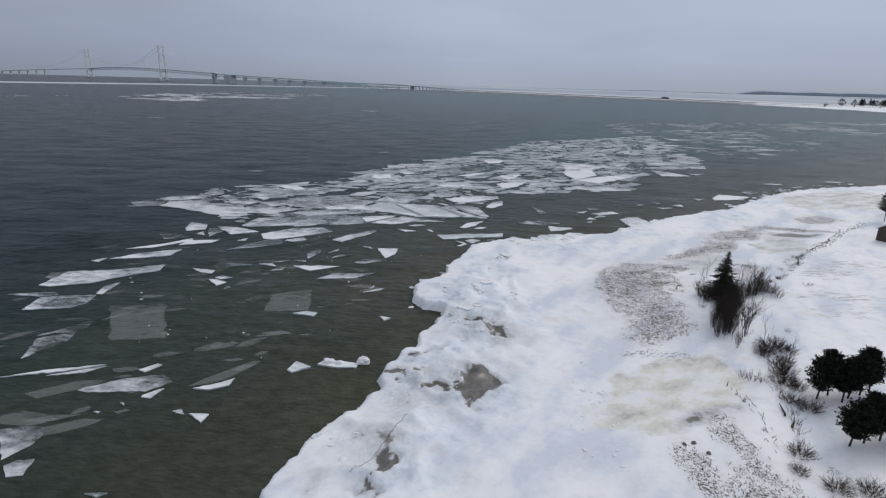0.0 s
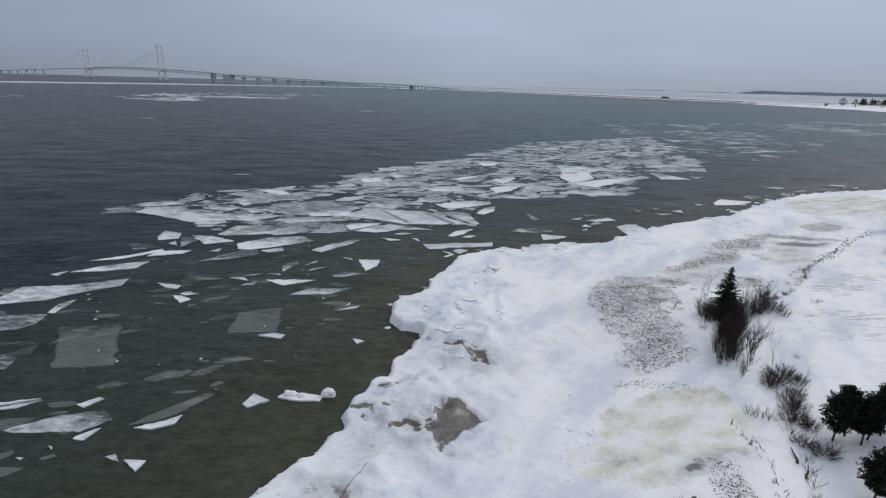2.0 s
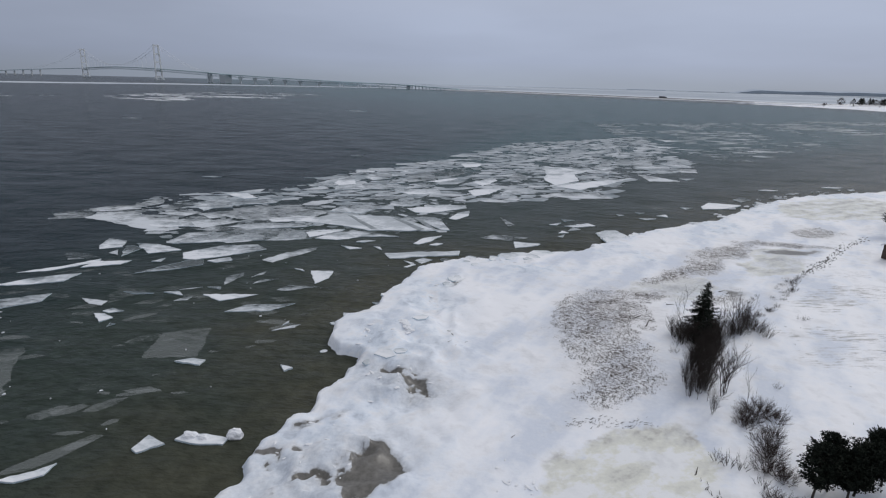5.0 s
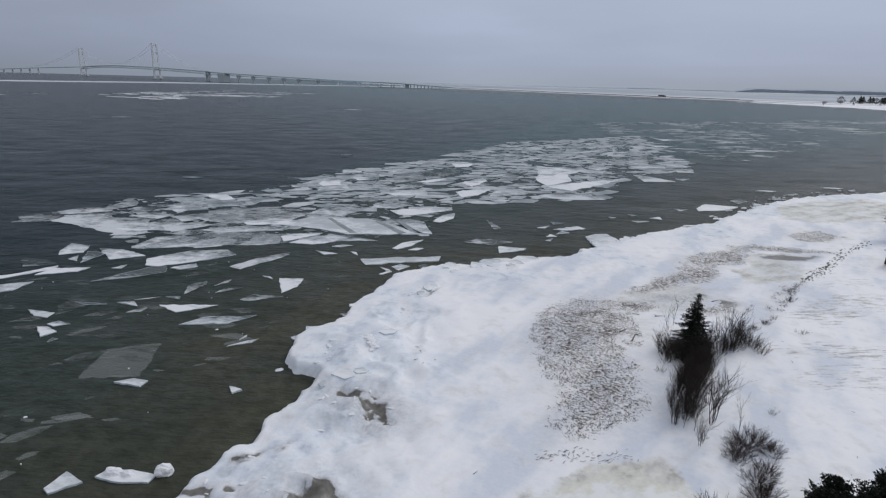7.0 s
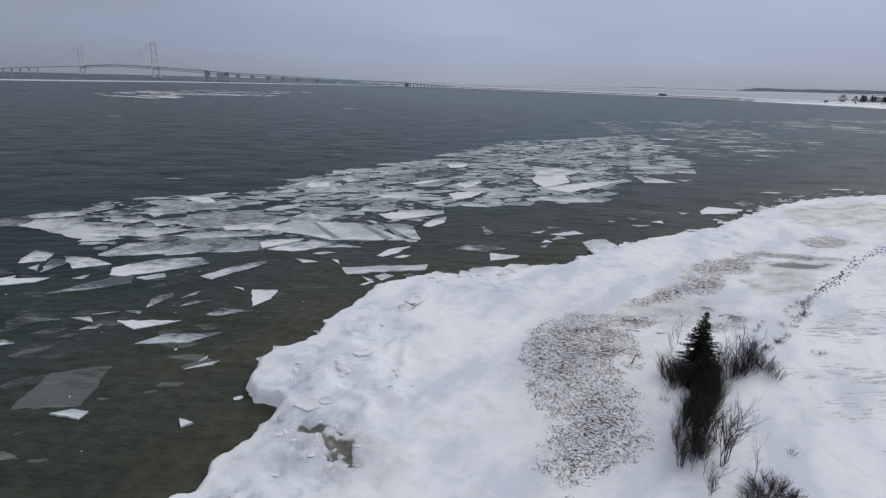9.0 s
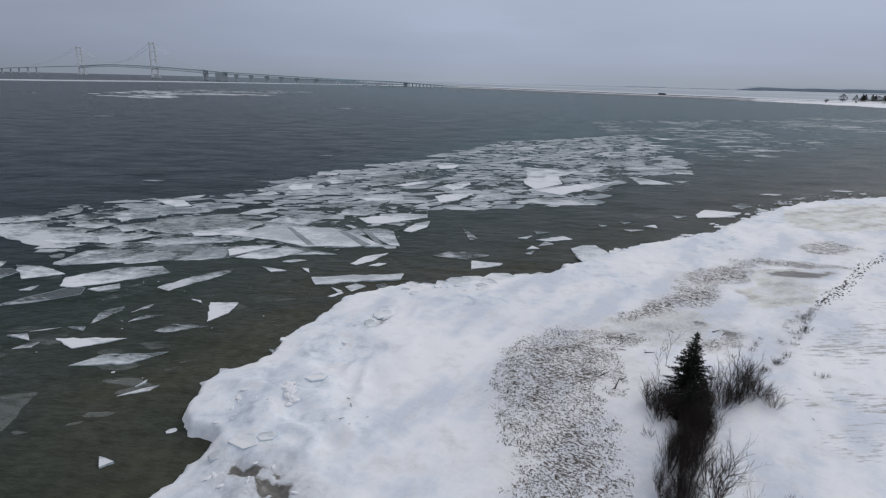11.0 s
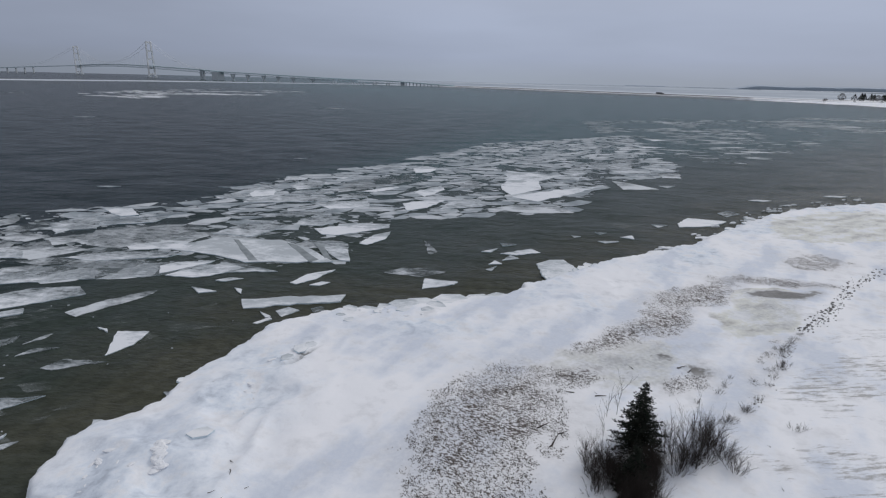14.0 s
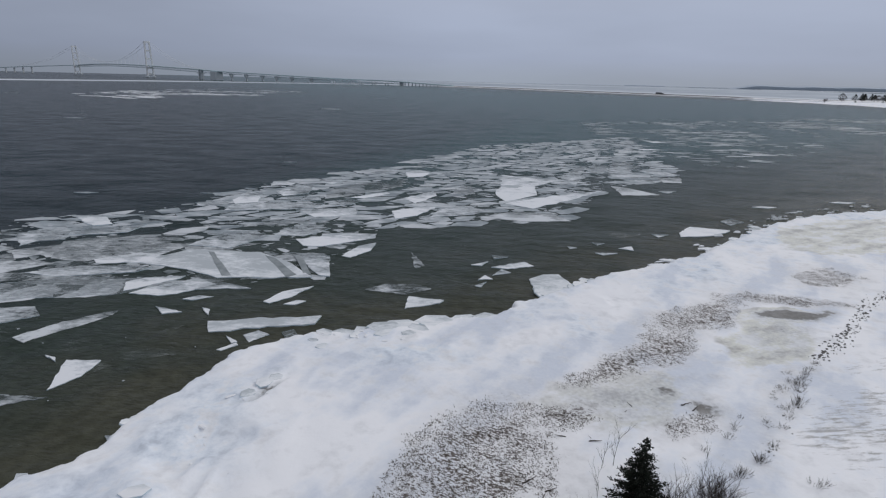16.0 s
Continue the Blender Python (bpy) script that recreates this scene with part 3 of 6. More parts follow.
def height(x, y):
    """The beach: a low ice cliff, a lumpy shelf, a hollow with grass and ponds, then a bank and a flat field."""
    d = shore_distance(x, y)
    near = np.clip(1 - (np.hypot(x - 25, y - 80) - 110) / 60, 0, 1)
    rag = (fractal(x, y, 3.2, 21, 4) - 0.5) * 3.2 * near + (fractal(x, y, 14, 5, 3) - 0.5) * 2.0 * near
    e = d + rag
    lip = np.clip(e / 0.9, 0, 1)
    lip = lip * lip * (3 - 2 * lip)
    lumps = fractal(x, y, 8.5, 31, 4)
    shelf = np.clip(1 - np.abs(d - 8) / 10, 0, 1) * near * (0.22 + 0.78 * np.clip((100 - y) / 22, 0, 1))
    ridge = 1 - np.abs(2 * fractal(x, y, 6.8, 44, 3) - 1)
    h = 0.75 + 0.25 * lumps + shelf * (2.0 * (lumps - 0.45) + 1.5 * np.clip(ridge - 0.6, 0, 1) * 2)
    h = h + near * (0.08 + 0.12 * np.clip(shelf, 0, 1)) * (fractal(x, y, 1.3, 61, 3) - 0.5) + 0.55 * np.clip(shelf, 0, 1) * (fractal(x, y, 3.4, 66, 2) - 0.5) + 0.9 * np.clip((d - 24) / 14, 0, 1) + 0.5 * np.clip((d - 45) / 60, 0, 1)
    grass, pond, melt, field = masks(x, y)
    h = h * (1 - 0.45 * pond) + 0.38 * pond - 0.75 * melt * np.clip(1 - np.abs(d - 9) / 14, 0, 1) + 0.12 * grass * (fractal(x, y, 0.8, 71, 2) - 0.3)
    h = np.where(d > 0, h, 0.8)
    return -0.7 + lip * (h + 0.7), e, (grass, pond, melt, field), shelf


def height_at(x, y):
    return float(height(np.array([float(x)]), np.array([float(y)]))[0][0])


def stretched(lo, a, b, hi, step, grow):
    """Even steps between a and b, widening outwards to lo and hi."""
    mid = list(np.arange(a, b, step))
    s, left = step, [a]
    while left[-1] > lo:
        s *= grow
        left.append(max(lo, left[-1] - s))
    s, right = step, [mid[-1]]
    while right[-1] < hi:
        s *= grow
        right.append(min(hi, right[-1] + s))
    return np.array(left[:0:-1] + mid + right[1:])


def grid_mesh(name, xs, ys, z, keep, mat):
    nx, ny = len(xs), len(ys)
    gx, gy = np.meshgrid(xs, ys)
    idx = np.arange(nx * ny).reshape(ny, nx)
    q = np.stack([idx[:-1, :-1], idx[:-1, 1:], idx[1:, 1:], idx[1:, :-1]], -1).reshape(-1, 4)
    k = keep.reshape(-1)
    q = q[k[q].any(1)]
    used = np.unique(q)
    remap = np.zeros(nx * ny, int)
    remap[used] = np.arange(len(used))
    me = mesh_of(name, np.stack([gx.reshape(-1), gy.reshape(-1), z.reshape(-1)], 1)[used].tolist(), remap[q].tolist(), mat, True)
    return me, used


def carry(me, name, values):
    a = me.attributes.new(name, "FLOAT", "POINT")
    a.data.foreach_set("value", np.ascontiguousarray(values, np.float32))


# ---- ground: one sheet of snow and ice from the shelf to the causeway ----
xs = stretched(-70, -17, 62, 2600, 0.30, 1.035)
ys = stretched(-400, 28, 136, 2040, 0.32, 1.035)
gx, gy = np.meshgrid(xs, ys)
hz, he, (g_grass, g_pond, g_melt, g_field), g_shelf = height(gx, gy)
me, used = grid_mesh("ground", xs, ys, hz, hz > -0.69, GROUND)
near_shore = np.clip(1 - np.abs(he - 7) / 9, 0, 1) * np.clip((fractal(gx, gy, 8, 91, 3) - 0.40) * 5, 0, 1) * np.clip((260 - gy) / 60, 0, 1)
near_shore = np.maximum(near_shore, 0.9 * np.maximum(blob(gx, gy, -1, 53, 9, 8, 20, 0.6), blob(gx, gy, 3, 74, 8, 9, 0, 0.6)))
for attr, values in (("grass", g_grass), ("pond", g_pond), ("melt", g_melt), ("field", g_field), ("blue", near_shore)):
    carry(me, attr, values.reshape(-1)[used])
tagged(new("ground", me), "snow-covered beach with lumpy shelf ice and dead grass", "ground", kind="structure")

# ---- water: one sheet to the horizon ----
wx_ = stretched(-4900, -60, 180, 4900, 5.0, 1.09)
wy_ = stretched(-1500, 20, 240, 4920, 5.0, 1.09)
gx, gy = np.meshgrid(wx_, wy_)
me, used = grid_mesh("water", wx_, wy_, np.zeros_like(gx), np.ones_like(gx, bool), WATER)
off = np.maximum(-shore_distance(gx, gy), 0)
carry(me, "depth", np.clip(off / 130, 0, 1).reshape(-1)[used])
carry(me, "open_lake", np.clip((-gx - 28 + 0.34 * (gy - 100)) / 45, 0, 1).reshape(-1)[used] * np.clip((500 - gx - 0.55 * gy) / 420, 0, 1).reshape(-1)[used])
tagged(new("water", me), "dark rippled lake water, brown over the near bed", "water", kind="structure")


# ---- far ice fields and low shores on the horizon ----
def sheet(name, outline, z, mat, label, category, kind="structure", ragged=0.0, step=40.0, seed=1):
    """A flat field with a ragged outline."""
    rng = random.Random(seed)
    pts = []
    for (ax, ay), (bx, by) in zip(outline, outline[1:] + outline[:1]):
        k = max(1, int(math.hypot(bx - ax, by - ay) / step))
        for i in range(k):
            pts.append((ax + (bx - ax) * i / k + rng.uniform(-ragged, ragged), ay + (by - ay) * i / k + rng.uniform(-ragged, ragged), z))
    me = mesh_of(name, pts + [(x, y, z - 0.6) for x, y, _ in pts], [tuple(range(len(pts)))] + [(i, len(pts) + i, len(pts) + (i + 1) % len(pts), (i + 1) % len(pts)) for i in range(len(pts))], mat)
    return tagged(new(name, me), label, category, kind=kind)


sheet("ice_field", [(30, 2060), (215, 1925), (430, 1690), (620, 1500), (830, 1420), (1200, 1640), (2300, 2300), (2300, 3300), (1700, 4600), (600, 4800), (-200, 4800), (-700, 4700), (-560, 3300), (-300, 2500)], 0.35, FAR_ICE, "pale snow-streaked lake ice beyond the causeway", "ice field", ragged=30)
sheet("snow_apron", [(30, 2040), (215, 1905), (430, 1670), (620, 1480), (830, 1400), (1000, 1480), (900, 1640), (700, 1850), (520, 2110), (350, 2330), (60, 2420), (-80, 2240)], 0.9, RIBBON_ICE, "snowy shore ice behind the causeway", "ice field", ragged=18)
sheet("ice_ribbon", [(14, 2060), (-227, 2150), (-419, 2080), (-863, 1790), (-1100, 1500), (-1500, 1250), (-1500, 1420), (-1240, 1640), (-1000, 1960), (-420, 2230), (-180, 2380)], 0.3, RIBBON_ICE, "long white ribbon of ice under the bridge", "ice field", ragged=12)


def ridge(name, start, end, deep_, tall, label, seed):
    rng = random.Random(seed)
    a, b = Vector((*start, 0)), Vector((*end, 0))
    n_ = 120
    side = Vector((-(b - a).y, (b - a).x, 0)).normalized() * deep_
    s = Shape()
    rows = []
    for i in range(n_ + 1):
        t = i / n_
        p = a.lerp(b, t)
        env = min(1, 14 * t, 8 * (1 - t) + 0.25)
        h = tall * env * (0.72 + 0.28 * noise.noise((t * 9, seed, 0))) + rng.uniform(0, tall * 0.07)
        rows.append([p, p + Vector((0, 0, h * 0.75)), p + side * 0.4 + Vector((0, 0, h)), p + side])
    s.add([v for r in rows for v in r], [(4 * i + j, 4 * i + 4 + j, 4 * i + 5 + j, 4 * i + 1 + j) for i in range(n_) for j in range(3)])
    return tagged(new(name, s.mesh(name, HAZED_FOREST)), label, "shore", kind="structure")


# Both wooded ridges carry their haze in the base colour.
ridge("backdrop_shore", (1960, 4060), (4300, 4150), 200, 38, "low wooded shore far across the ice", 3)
sheet("ice_shore", [(1900, 3700), (2900, 3560), (3300, 3700), (2900, 3950), (2150, 4020)], 0.5, RIBBON_ICE, "white shore ice below the far wooded shore", "ice field", ragged=20)
sheet("ice_streak", [(300, 3600), (1500, 3200), (1560, 3330), (700, 3800), (0, 4300), (-200, 4200)], 0.5, RIBBON_ICE, "pale streak of ice towards the horizon", "ice field", ragged=30)
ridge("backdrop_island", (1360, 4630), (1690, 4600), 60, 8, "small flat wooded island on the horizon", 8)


# ---- ice floes adrift ----
WHITE, GREY, SUNK, SNOWY, THIN = 0, 1, 2, 3, 4
FLOE_LABELS = ("white snow-dusted ice floe adrift on dark water", "grey wet ice floe lying low in the water", "drowned clear ice plate just awash in the shallows", "thick snow-covered white floe adrift on dark water", "thin grey sheet of ice broken in the pack")
floe_count = [0]


def floe(kind, *corners):
    """A slab of ice with these corners, its edges broken and chipped."""
    floe_count[0] += 1
    rng = random.Random(floe_count[0])
    cx, cy = sum(p[0] for p in corners) / len(corners), sum(p[1] for p in corners) / len(corners)
    size = max(math.hypot(p[0] - cx, p[1] - cy) for p in corners)
    ring = []
    for (ax, ay), (bx, by) in zip(corners, corners[1:] + corners[:1]):
        length = math.hypot(bx - ax, by - ay)
        k = max(2, min(9, int(length / max(0.5, size * 0.12))))
        for i in range(k):
            t = i / k
            j = 0 if i == 0 else length * 0.028
            ring.append((ax + (bx - ax) * t + rng.uniform(-j, j) - cx, ay + (by - ay) * t + rng.uniform(-j, j) - cy))
    top, low = ((0.10, 0.15), (0.07, 0.09), (0.02, 0.03), (0.14, 0.22), (0.035, 0.06))[kind]
    z = rng.uniform(top, low)
    tilt = (rng.uniform(-1, 1) * 0.05 / size, rng.uniform(-1, 1) * 0.05 / size) if kind in (WHITE, SNOWY) else (0, 0)
    inset = min(0.12, size * 0.03)
    n = len(ring)
    verts = [(x, y, -0.12) for x, y in ring] + [(x, y, z - 0.03 + x * tilt[0] + y * tilt[1]) for x, y in ring]
    verts += [(x * (1 - inset / size), y * (1 - inset / size), z + x * tilt[0] + y * tilt[1]) for x, y in ring]
    faces = [(i, (i + 1) % n, n + (i + 1) % n, n + i) for i in range(n)] + [(n + i, n + (i + 1) % n, 2 * n + (i + 1) % n, 2 * n + i) for i in range(n)] + [tuple(range(2 * n, 3 * n))]
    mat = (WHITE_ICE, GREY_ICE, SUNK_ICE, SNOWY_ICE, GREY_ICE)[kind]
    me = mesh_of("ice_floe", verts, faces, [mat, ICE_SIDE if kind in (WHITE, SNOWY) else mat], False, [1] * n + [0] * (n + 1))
    bm = bmesh.new()
    bm.from_mesh(me)
    bmesh.ops.recalc_face_normals(bm, faces=bm.faces)
    bm.to_mesh(me)
    bm.free()
    ob = new("ice_floe", me)
    ob.location = (cx, cy, 0)
    return tagged(ob, FLOE_LABELS[kind], "ice floe", "ice floes")


floe(SNOWY, (-55.0, 165.3), (-48.3, 165.5), (-43.4, 159.7), (-46.6, 158.0), (-50.0, 160.2))
floe(WHITE, (-47.2, 151.5), (-46.4, 156.7), (-41.8, 157.9), (-36.3, 160.0), (-37.2, 154.0), (-40.7, 152.3))
floe(WHITE, (-57.5, 150.8), (-52.3, 157.9), (-48.1, 153.2), (-45.7, 148.1), (-50.2, 146.4), (-51.1, 143.5))
floe(GREY, (-62.5, 143.7), (-61.0, 154.1), (-56.8, 150.2), (-58.2, 144.3), (-60.4, 142.4))
floe(GREY, (-70.5, 146.1), (-69.7, 152.3), (-67.5, 156.5), (-64.2, 150.5), (-67.1, 146.0))
floe(GREY, (-60.1, 139.7), (-57.0, 144.4), (-50.6, 142.0), (-52.9, 138.1))
floe(GREY, (-83.7, 136.9), (-77.5, 142.9), (-74.6, 140.6), (-73.8, 133.6), (-78.7, 132.1))
floe(GREY, (-73.8, 133.6), (-73.2, 138.7), (-66.3, 140.6), (-61.9, 137.5), (-67.6, 131.6))
floe(GREY, (-67.3, 131.1), (-63.6, 138.3), (-54.1, 137.9), (-51.7, 131.6), (-50.2, 124.9), (-54.0, 124.9))
floe(GREY, (-50.6, 140.9), (-44.2, 144.9), (-40.8, 141.6), (-46.5, 136.4))
floe(GREY, (-51.7, 131.6), (-42.8, 136.3), (-38.3, 134.5), (-44.6, 128.0))
floe(GREY, (-45.2, 147.0), (-35.5, 153.0), (-24.1, 153.3), (-26.6, 142.8), (-34.1, 135.9), (-40.7, 137.0))
floe(WHITE, (-39.7, 129.8), (-33.2, 133.7), (-21.3, 133.7), (-22.9, 131.3), (-33.4, 128.4))
floe(WHITE, (-40.5, 124.4), (-29.0, 128.9), (-17.8, 127.6), (-16.7, 125.8), (-20.0, 122.4), (-37.3, 118.1), (-44.9, 116.0), (-44.3, 119.5))
floe(GREY, (-46.7, 118.2), (-45.7, 123.8), (-41.4, 126.3), (-40.6, 123.6), (-44.5, 119.8))
floe(WHITE, (-56.5, 111.3), (-57.8, 113.7), (-58.6, 118.0), (-54.5, 117.0), (-53.0, 112.9))
floe(WHITE, (-50.0, 107.4), (-52.7, 113.5), (-51.2, 114.0), (-48.9, 112.3))
floe(WHITE, (-51.8, 115.6), (-46.9, 115.1), (-41.3, 112.1), (-46.2, 109.5))
floe(GREY, (-53.3, 109.1), (-52.8, 111.3), (-51.1, 108.2))
floe(WHITE, (-38.7, 107.1), (-40.2, 110.4), (-35.0, 115.6), (-28.5, 116.9), (-25.9, 114.2), (-29.8, 110.8), (-36.2, 106.7))
floe(GREY, (-61.5, 109.2), (-56.6, 108.5), (-53.0, 106.3), (-57.9, 104.7))
floe(WHITE, (-53.0, 100.8), (-52.4, 104.2), (-46.8, 105.2), (-47.6, 103.0))
floe(WHITE, (-42.9, 99.0), (-37.1, 106.7), (-34.8, 106.9), (-33.8, 104.3), (-37.6, 101.4))
floe(WHITE, (-33.9, 106.1), (-30.7, 108.7), (-29.7, 107.1), (-31.9, 105.5))
floe(WHITE, (-43.2, 105.0), (-41.8, 107.1), (-41.7, 105.1))
floe(GREY, (-24.6, 107.8), (-21.7, 112.5), (-16.5, 116.8), (-16.7, 115.1), (-22.3, 106.6))
floe(WHITE, (-14.6, 102.9), (-10.7, 103.0), (-10.7, 99.5), (-12.4, 96.7))
floe(GREY, (-26.4, 95.1), (-27.3, 98.7), (-25.3, 101.0), (-24.8, 99.2))
floe(GREY, (-23.4, 98.8), (-21.7, 102.5), (-21.9, 100.4))
floe(GREY, (-22.1, 95.9), (-21.3, 97.9), (-18.6, 98.3))
floe(WHITE, (-17.6, 103.7), (-16.1, 103.3), (-15.5, 102.4))
floe(GREY, (-17.5, 93.6), (-16.3, 95.7), (-11.3, 95.5), (-16.1, 93.3))
floe(WHITE, (-27.8, 90.8), (-19.7, 91.5), (-21.7, 90.0), (-24.3, 88.5))
floe(WHITE, (-22.1, 84.7), (-20.0, 87.3), (-14.8, 88.0), (-13.2, 88.5), (-16.0, 85.6))
floe(SUNK, (-17.6, 90.3), (-14.7, 91.5), (-13.6, 89.7), (-15.6, 89.0))
floe(GREY, (-32.2, 92.4), (-29.1, 93.8), (-30.6, 92.9))
floe(WHITE, (-28.5, 93.9), (-26.4, 94.1), (-26.1, 93.1))
floe(WHITE, (-33.9, 91.1), (-31.9, 91.8), (-30.5, 90.2))
floe(GREY, (-30.9, 88.0), (-29.7, 90.1), (-28.9, 90.0), (-29.1, 88.5))
floe(WHITE, (-40.0, 91.0), (-35.1, 90.6), (-37.7, 90.1))
floe(GREY, (-44.3, 87.9), (-40.1, 87.2), (-40.0, 85.6), (-42.2, 86.1))
floe(WHITE, (-38.6, 83.6), (-37.8, 84.7), (-35.8, 84.0), (-37.4, 83.1))
floe(WHITE, (-39.3, 82.8), (-37.9, 82.9), (-35.9, 81.6), (-36.9, 80.1))
floe(SUNK, (-34.4, 80.9), (-34.2, 84.0), (-26.5, 87.8), (-25.3, 87.6), (-26.1, 84.6), (-28.5, 80.6))
floe(GREY, (-13.7, 79.3), (-11.9, 80.8), (-10.5, 81.5), (-11.1, 80.4))
floe(WHITE, (-12.8, 81.0), (-12.3, 82.4), (-12.2, 81.8))
floe(WHITE, (-35.2, 78.9), (-35.3, 79.9), (-34.5, 79.8))
floe(WHITE, (-28.1, 185.9), (-28.2, 196.9), (-23.5, 195.5), (-21.0, 184.3), (-25.9, 181.7))
floe(WHITE, (-36.0, 182.0), (-28.3, 185.9), (-27.1, 180.7), (-33.4, 178.8))
floe(WHITE, (-26.1, 213.3), (-18.1, 214.7), (-19.3, 208.4), (-24.7, 206.3))
floe(WHITE, (-20.8, 198.1), (-15.4, 210.3), (-12.1, 207.3), (-11.5, 196.5), (-17.1, 192.5))
floe(WHITE, (-16.0, 191.7), (-7.4, 193.1), (-5.8, 188.5), (-13.4, 186.4))
floe(WHITE, (-12.7, 215.7), (-5.8, 216.9), (-7.7, 210.4))
floe(GREY, (-6.5, 203.7), (1.7, 215.7), (13.5, 221.7), (13.6, 209.4), (-0.5, 194.2), (-5.4, 190.4))
floe(WHITE, (-3.0, 184.3), (0.7, 190.4), (4.6, 189.2), (2.9, 184.3), (-1.1, 182.0))
floe(WHITE, (1.1, 192.4), (10.0, 201.0), (11.0, 199.1), (5.0, 192.1))
floe(WHITE, (-26.5, 180.8), (-16.6, 185.0), (-3.8, 184.2), (-5.6, 178.7), (-18.1, 176.1), (-25.8, 174.9))
floe(WHITE, (-9.5, 177.3), (4.8, 181.1), (6.0, 173.2), (-3.1, 170.4))
floe(GREY, (-15.3, 162.2), (-10.2, 167.1), (-1.2, 167.6), (-6.8, 164.0))
floe(WHITE, (-7.5, 154.8), (-7.0, 160.6), (-2.4, 164.6), (2.6, 161.2), (-1.3, 155.0))
floe(WHITE, (-21.3, 146.6), (-18.2, 155.9), (-12.3, 157.9), (-8.1, 154.1), (-13.2, 145.4))
floe(WHITE, (-2.4, 152.4), (8.3, 157.4), (13.0, 158.0), (11.3, 153.5), (3.5, 148.0), (0.2, 148.2))
floe(WHITE, (8.6, 142.8), (10.7, 148.9), (13.7, 151.5), (13.4, 146.5), (10.3, 142.0))
broad_floe = floe(SNOWY, (-24.5, 136.1), (-20.0, 144.1), (-6.4, 143.6), (0.7, 138.0), (6.1, 131.4), (-8.7, 129.8), (-15.3, 133.4))
floe(WHITE, (-1.3, 144.2), (6.5, 142.6), (7.9, 136.0), (8.9, 131.8), (6.9, 132.4), (1.7, 140.0))
floe(WHITE, (-17.2, 127.7), (-8.4, 128.6), (-1.8, 125.8), (-10.9, 124.8), (-17.9, 122.6))
floe(WHITE, (1.6, 121.0), (3.3, 124.8), (7.3, 127.5), (5.1, 122.8), (2.7, 120.4))
floe(WHITE, (4.8, 120.2), (6.3, 121.8), (7.7, 121.6), (6.4, 120.1))
floe(WHITE, (-10.0, 120.9), (-8.2, 122.5), (-6.1, 122.3), (-8.4, 120.7))
floe(WHITE, (-12.5, 118.2), (-8.0, 116.6), (-10.3, 115.7))
floe(WHITE, (-6.0, 118.2), (-4.6, 117.6), (-4.0, 115.7))
floe(SNOWY, (-3.3, 113.9), (11.1, 116.5), (10.8, 114.0), (-1.9, 110.8))
floe(SNOWY, (22.3, 124.5), (27.6, 123.2), (26.9, 122.1), (22.1, 119.9))
floe(GREY, (15.3, 126.8), (18.1, 129.4), (23.2, 129.6), (25.6, 127.9), (21.8, 125.2))
floe(WHITE, (0.7, 109.9), (2.7, 108.4), (2.1, 108.0))
floe(WHITE, (1.0, 106.3), (2.7, 108.1), (3.1, 107.6), (1.6, 106.1))
floe(WHITE, (2.7, 110.3), (4.2, 111.6), (5.9, 110.6), (4.1, 108.5))
floe(WHITE, (7.3, 111.3), (8.5, 112.3), (9.7, 110.4), (8.2, 109.7))
floe(GREY, (20.6, 147.4), (23.9, 138.8), (22.6, 137.2))
floe(WHITE, (12.3, 235.4), (16.7, 240.8), (21.1, 237.1), (18.7, 228.0), (13.5, 225.7))
floe(WHITE, (45.0, 235.7), (55.7, 229.2), (63.8, 228.0), (53.8, 216.2), (52.5, 202.6), (42.7, 193.1), (40.8, 200.7))
floe(WHITE, (42.3, 190.3), (51.6, 198.4), (73.1, 211.3), (60.0, 195.8), (49.0, 185.1))
floe(WHITE, (25.3, 180.7), (30.7, 186.7), (36.6, 182.4), (29.7, 175.7), (23.2, 173.3))
floe(GREY, (34.4, 174.8), (42.4, 180.7), (53.0, 180.6), (56.3, 173.3), (44.8, 171.8))
floe(WHITE, (64.4, 230.8), (74.3, 255.3), (79.9, 261.5), (71.1, 232.0), (66.6, 218.4))
floe(WHITE, (76.5, 247.6), (83.0, 263.9), (88.1, 265.0), (84.7, 249.2), (78.8, 240.5))
floe(WHITE, (85.2, 249.3), (93.1, 273.4), (101.8, 275.2), (89.0, 236.6), (83.2, 237.0))
floe(WHITE, (95.0, 252.7), (104.4, 252.9), (108.6, 244.5), (102.5, 241.9))
floe(GREY, (98.4, 236.9), (107.2, 239.9), (103.6, 228.4), (97.4, 228.6))
floe(WHITE, (85.9, 231.9), (95.5, 235.0), (94.6, 226.9))
floe(GREY, (78.1, 220.3), (82.8, 216.3), (88.8, 207.3), (77.3, 205.5))
floe(WHITE, (90.4, 213.0), (96.2, 214.0), (92.1, 210.0))
floe(WHITE, (13.8, 178.3), (22.2, 185.4), (24.8, 184.1), (20.2, 174.4), (15.4, 170.7))
floe(WHITE, (15.5, 193.7), (23.0, 204.2), (24.2, 198.1), (18.9, 187.6))
floe(GREY, (27.6, 200.7), (31.2, 213.5), (34.2, 214.1), (34.9, 201.9))
floe(WHITE, (32.0, 139.7), (35.2, 141.9), (33.8, 139.4))
floe(WHITE, (36.0, 145.5), (39.1, 144.9), (36.3, 143.5))
floe(WHITE, (35.5, 138.7), (41.7, 142.2), (43.1, 140.0), (38.4, 138.1))
floe(WHITE, (35.4, 134.6), (37.2, 137.9), (38.7, 136.3))
floe(WHITE, (32.9, 132.3), (34.2, 134.5), (35.4, 132.9))
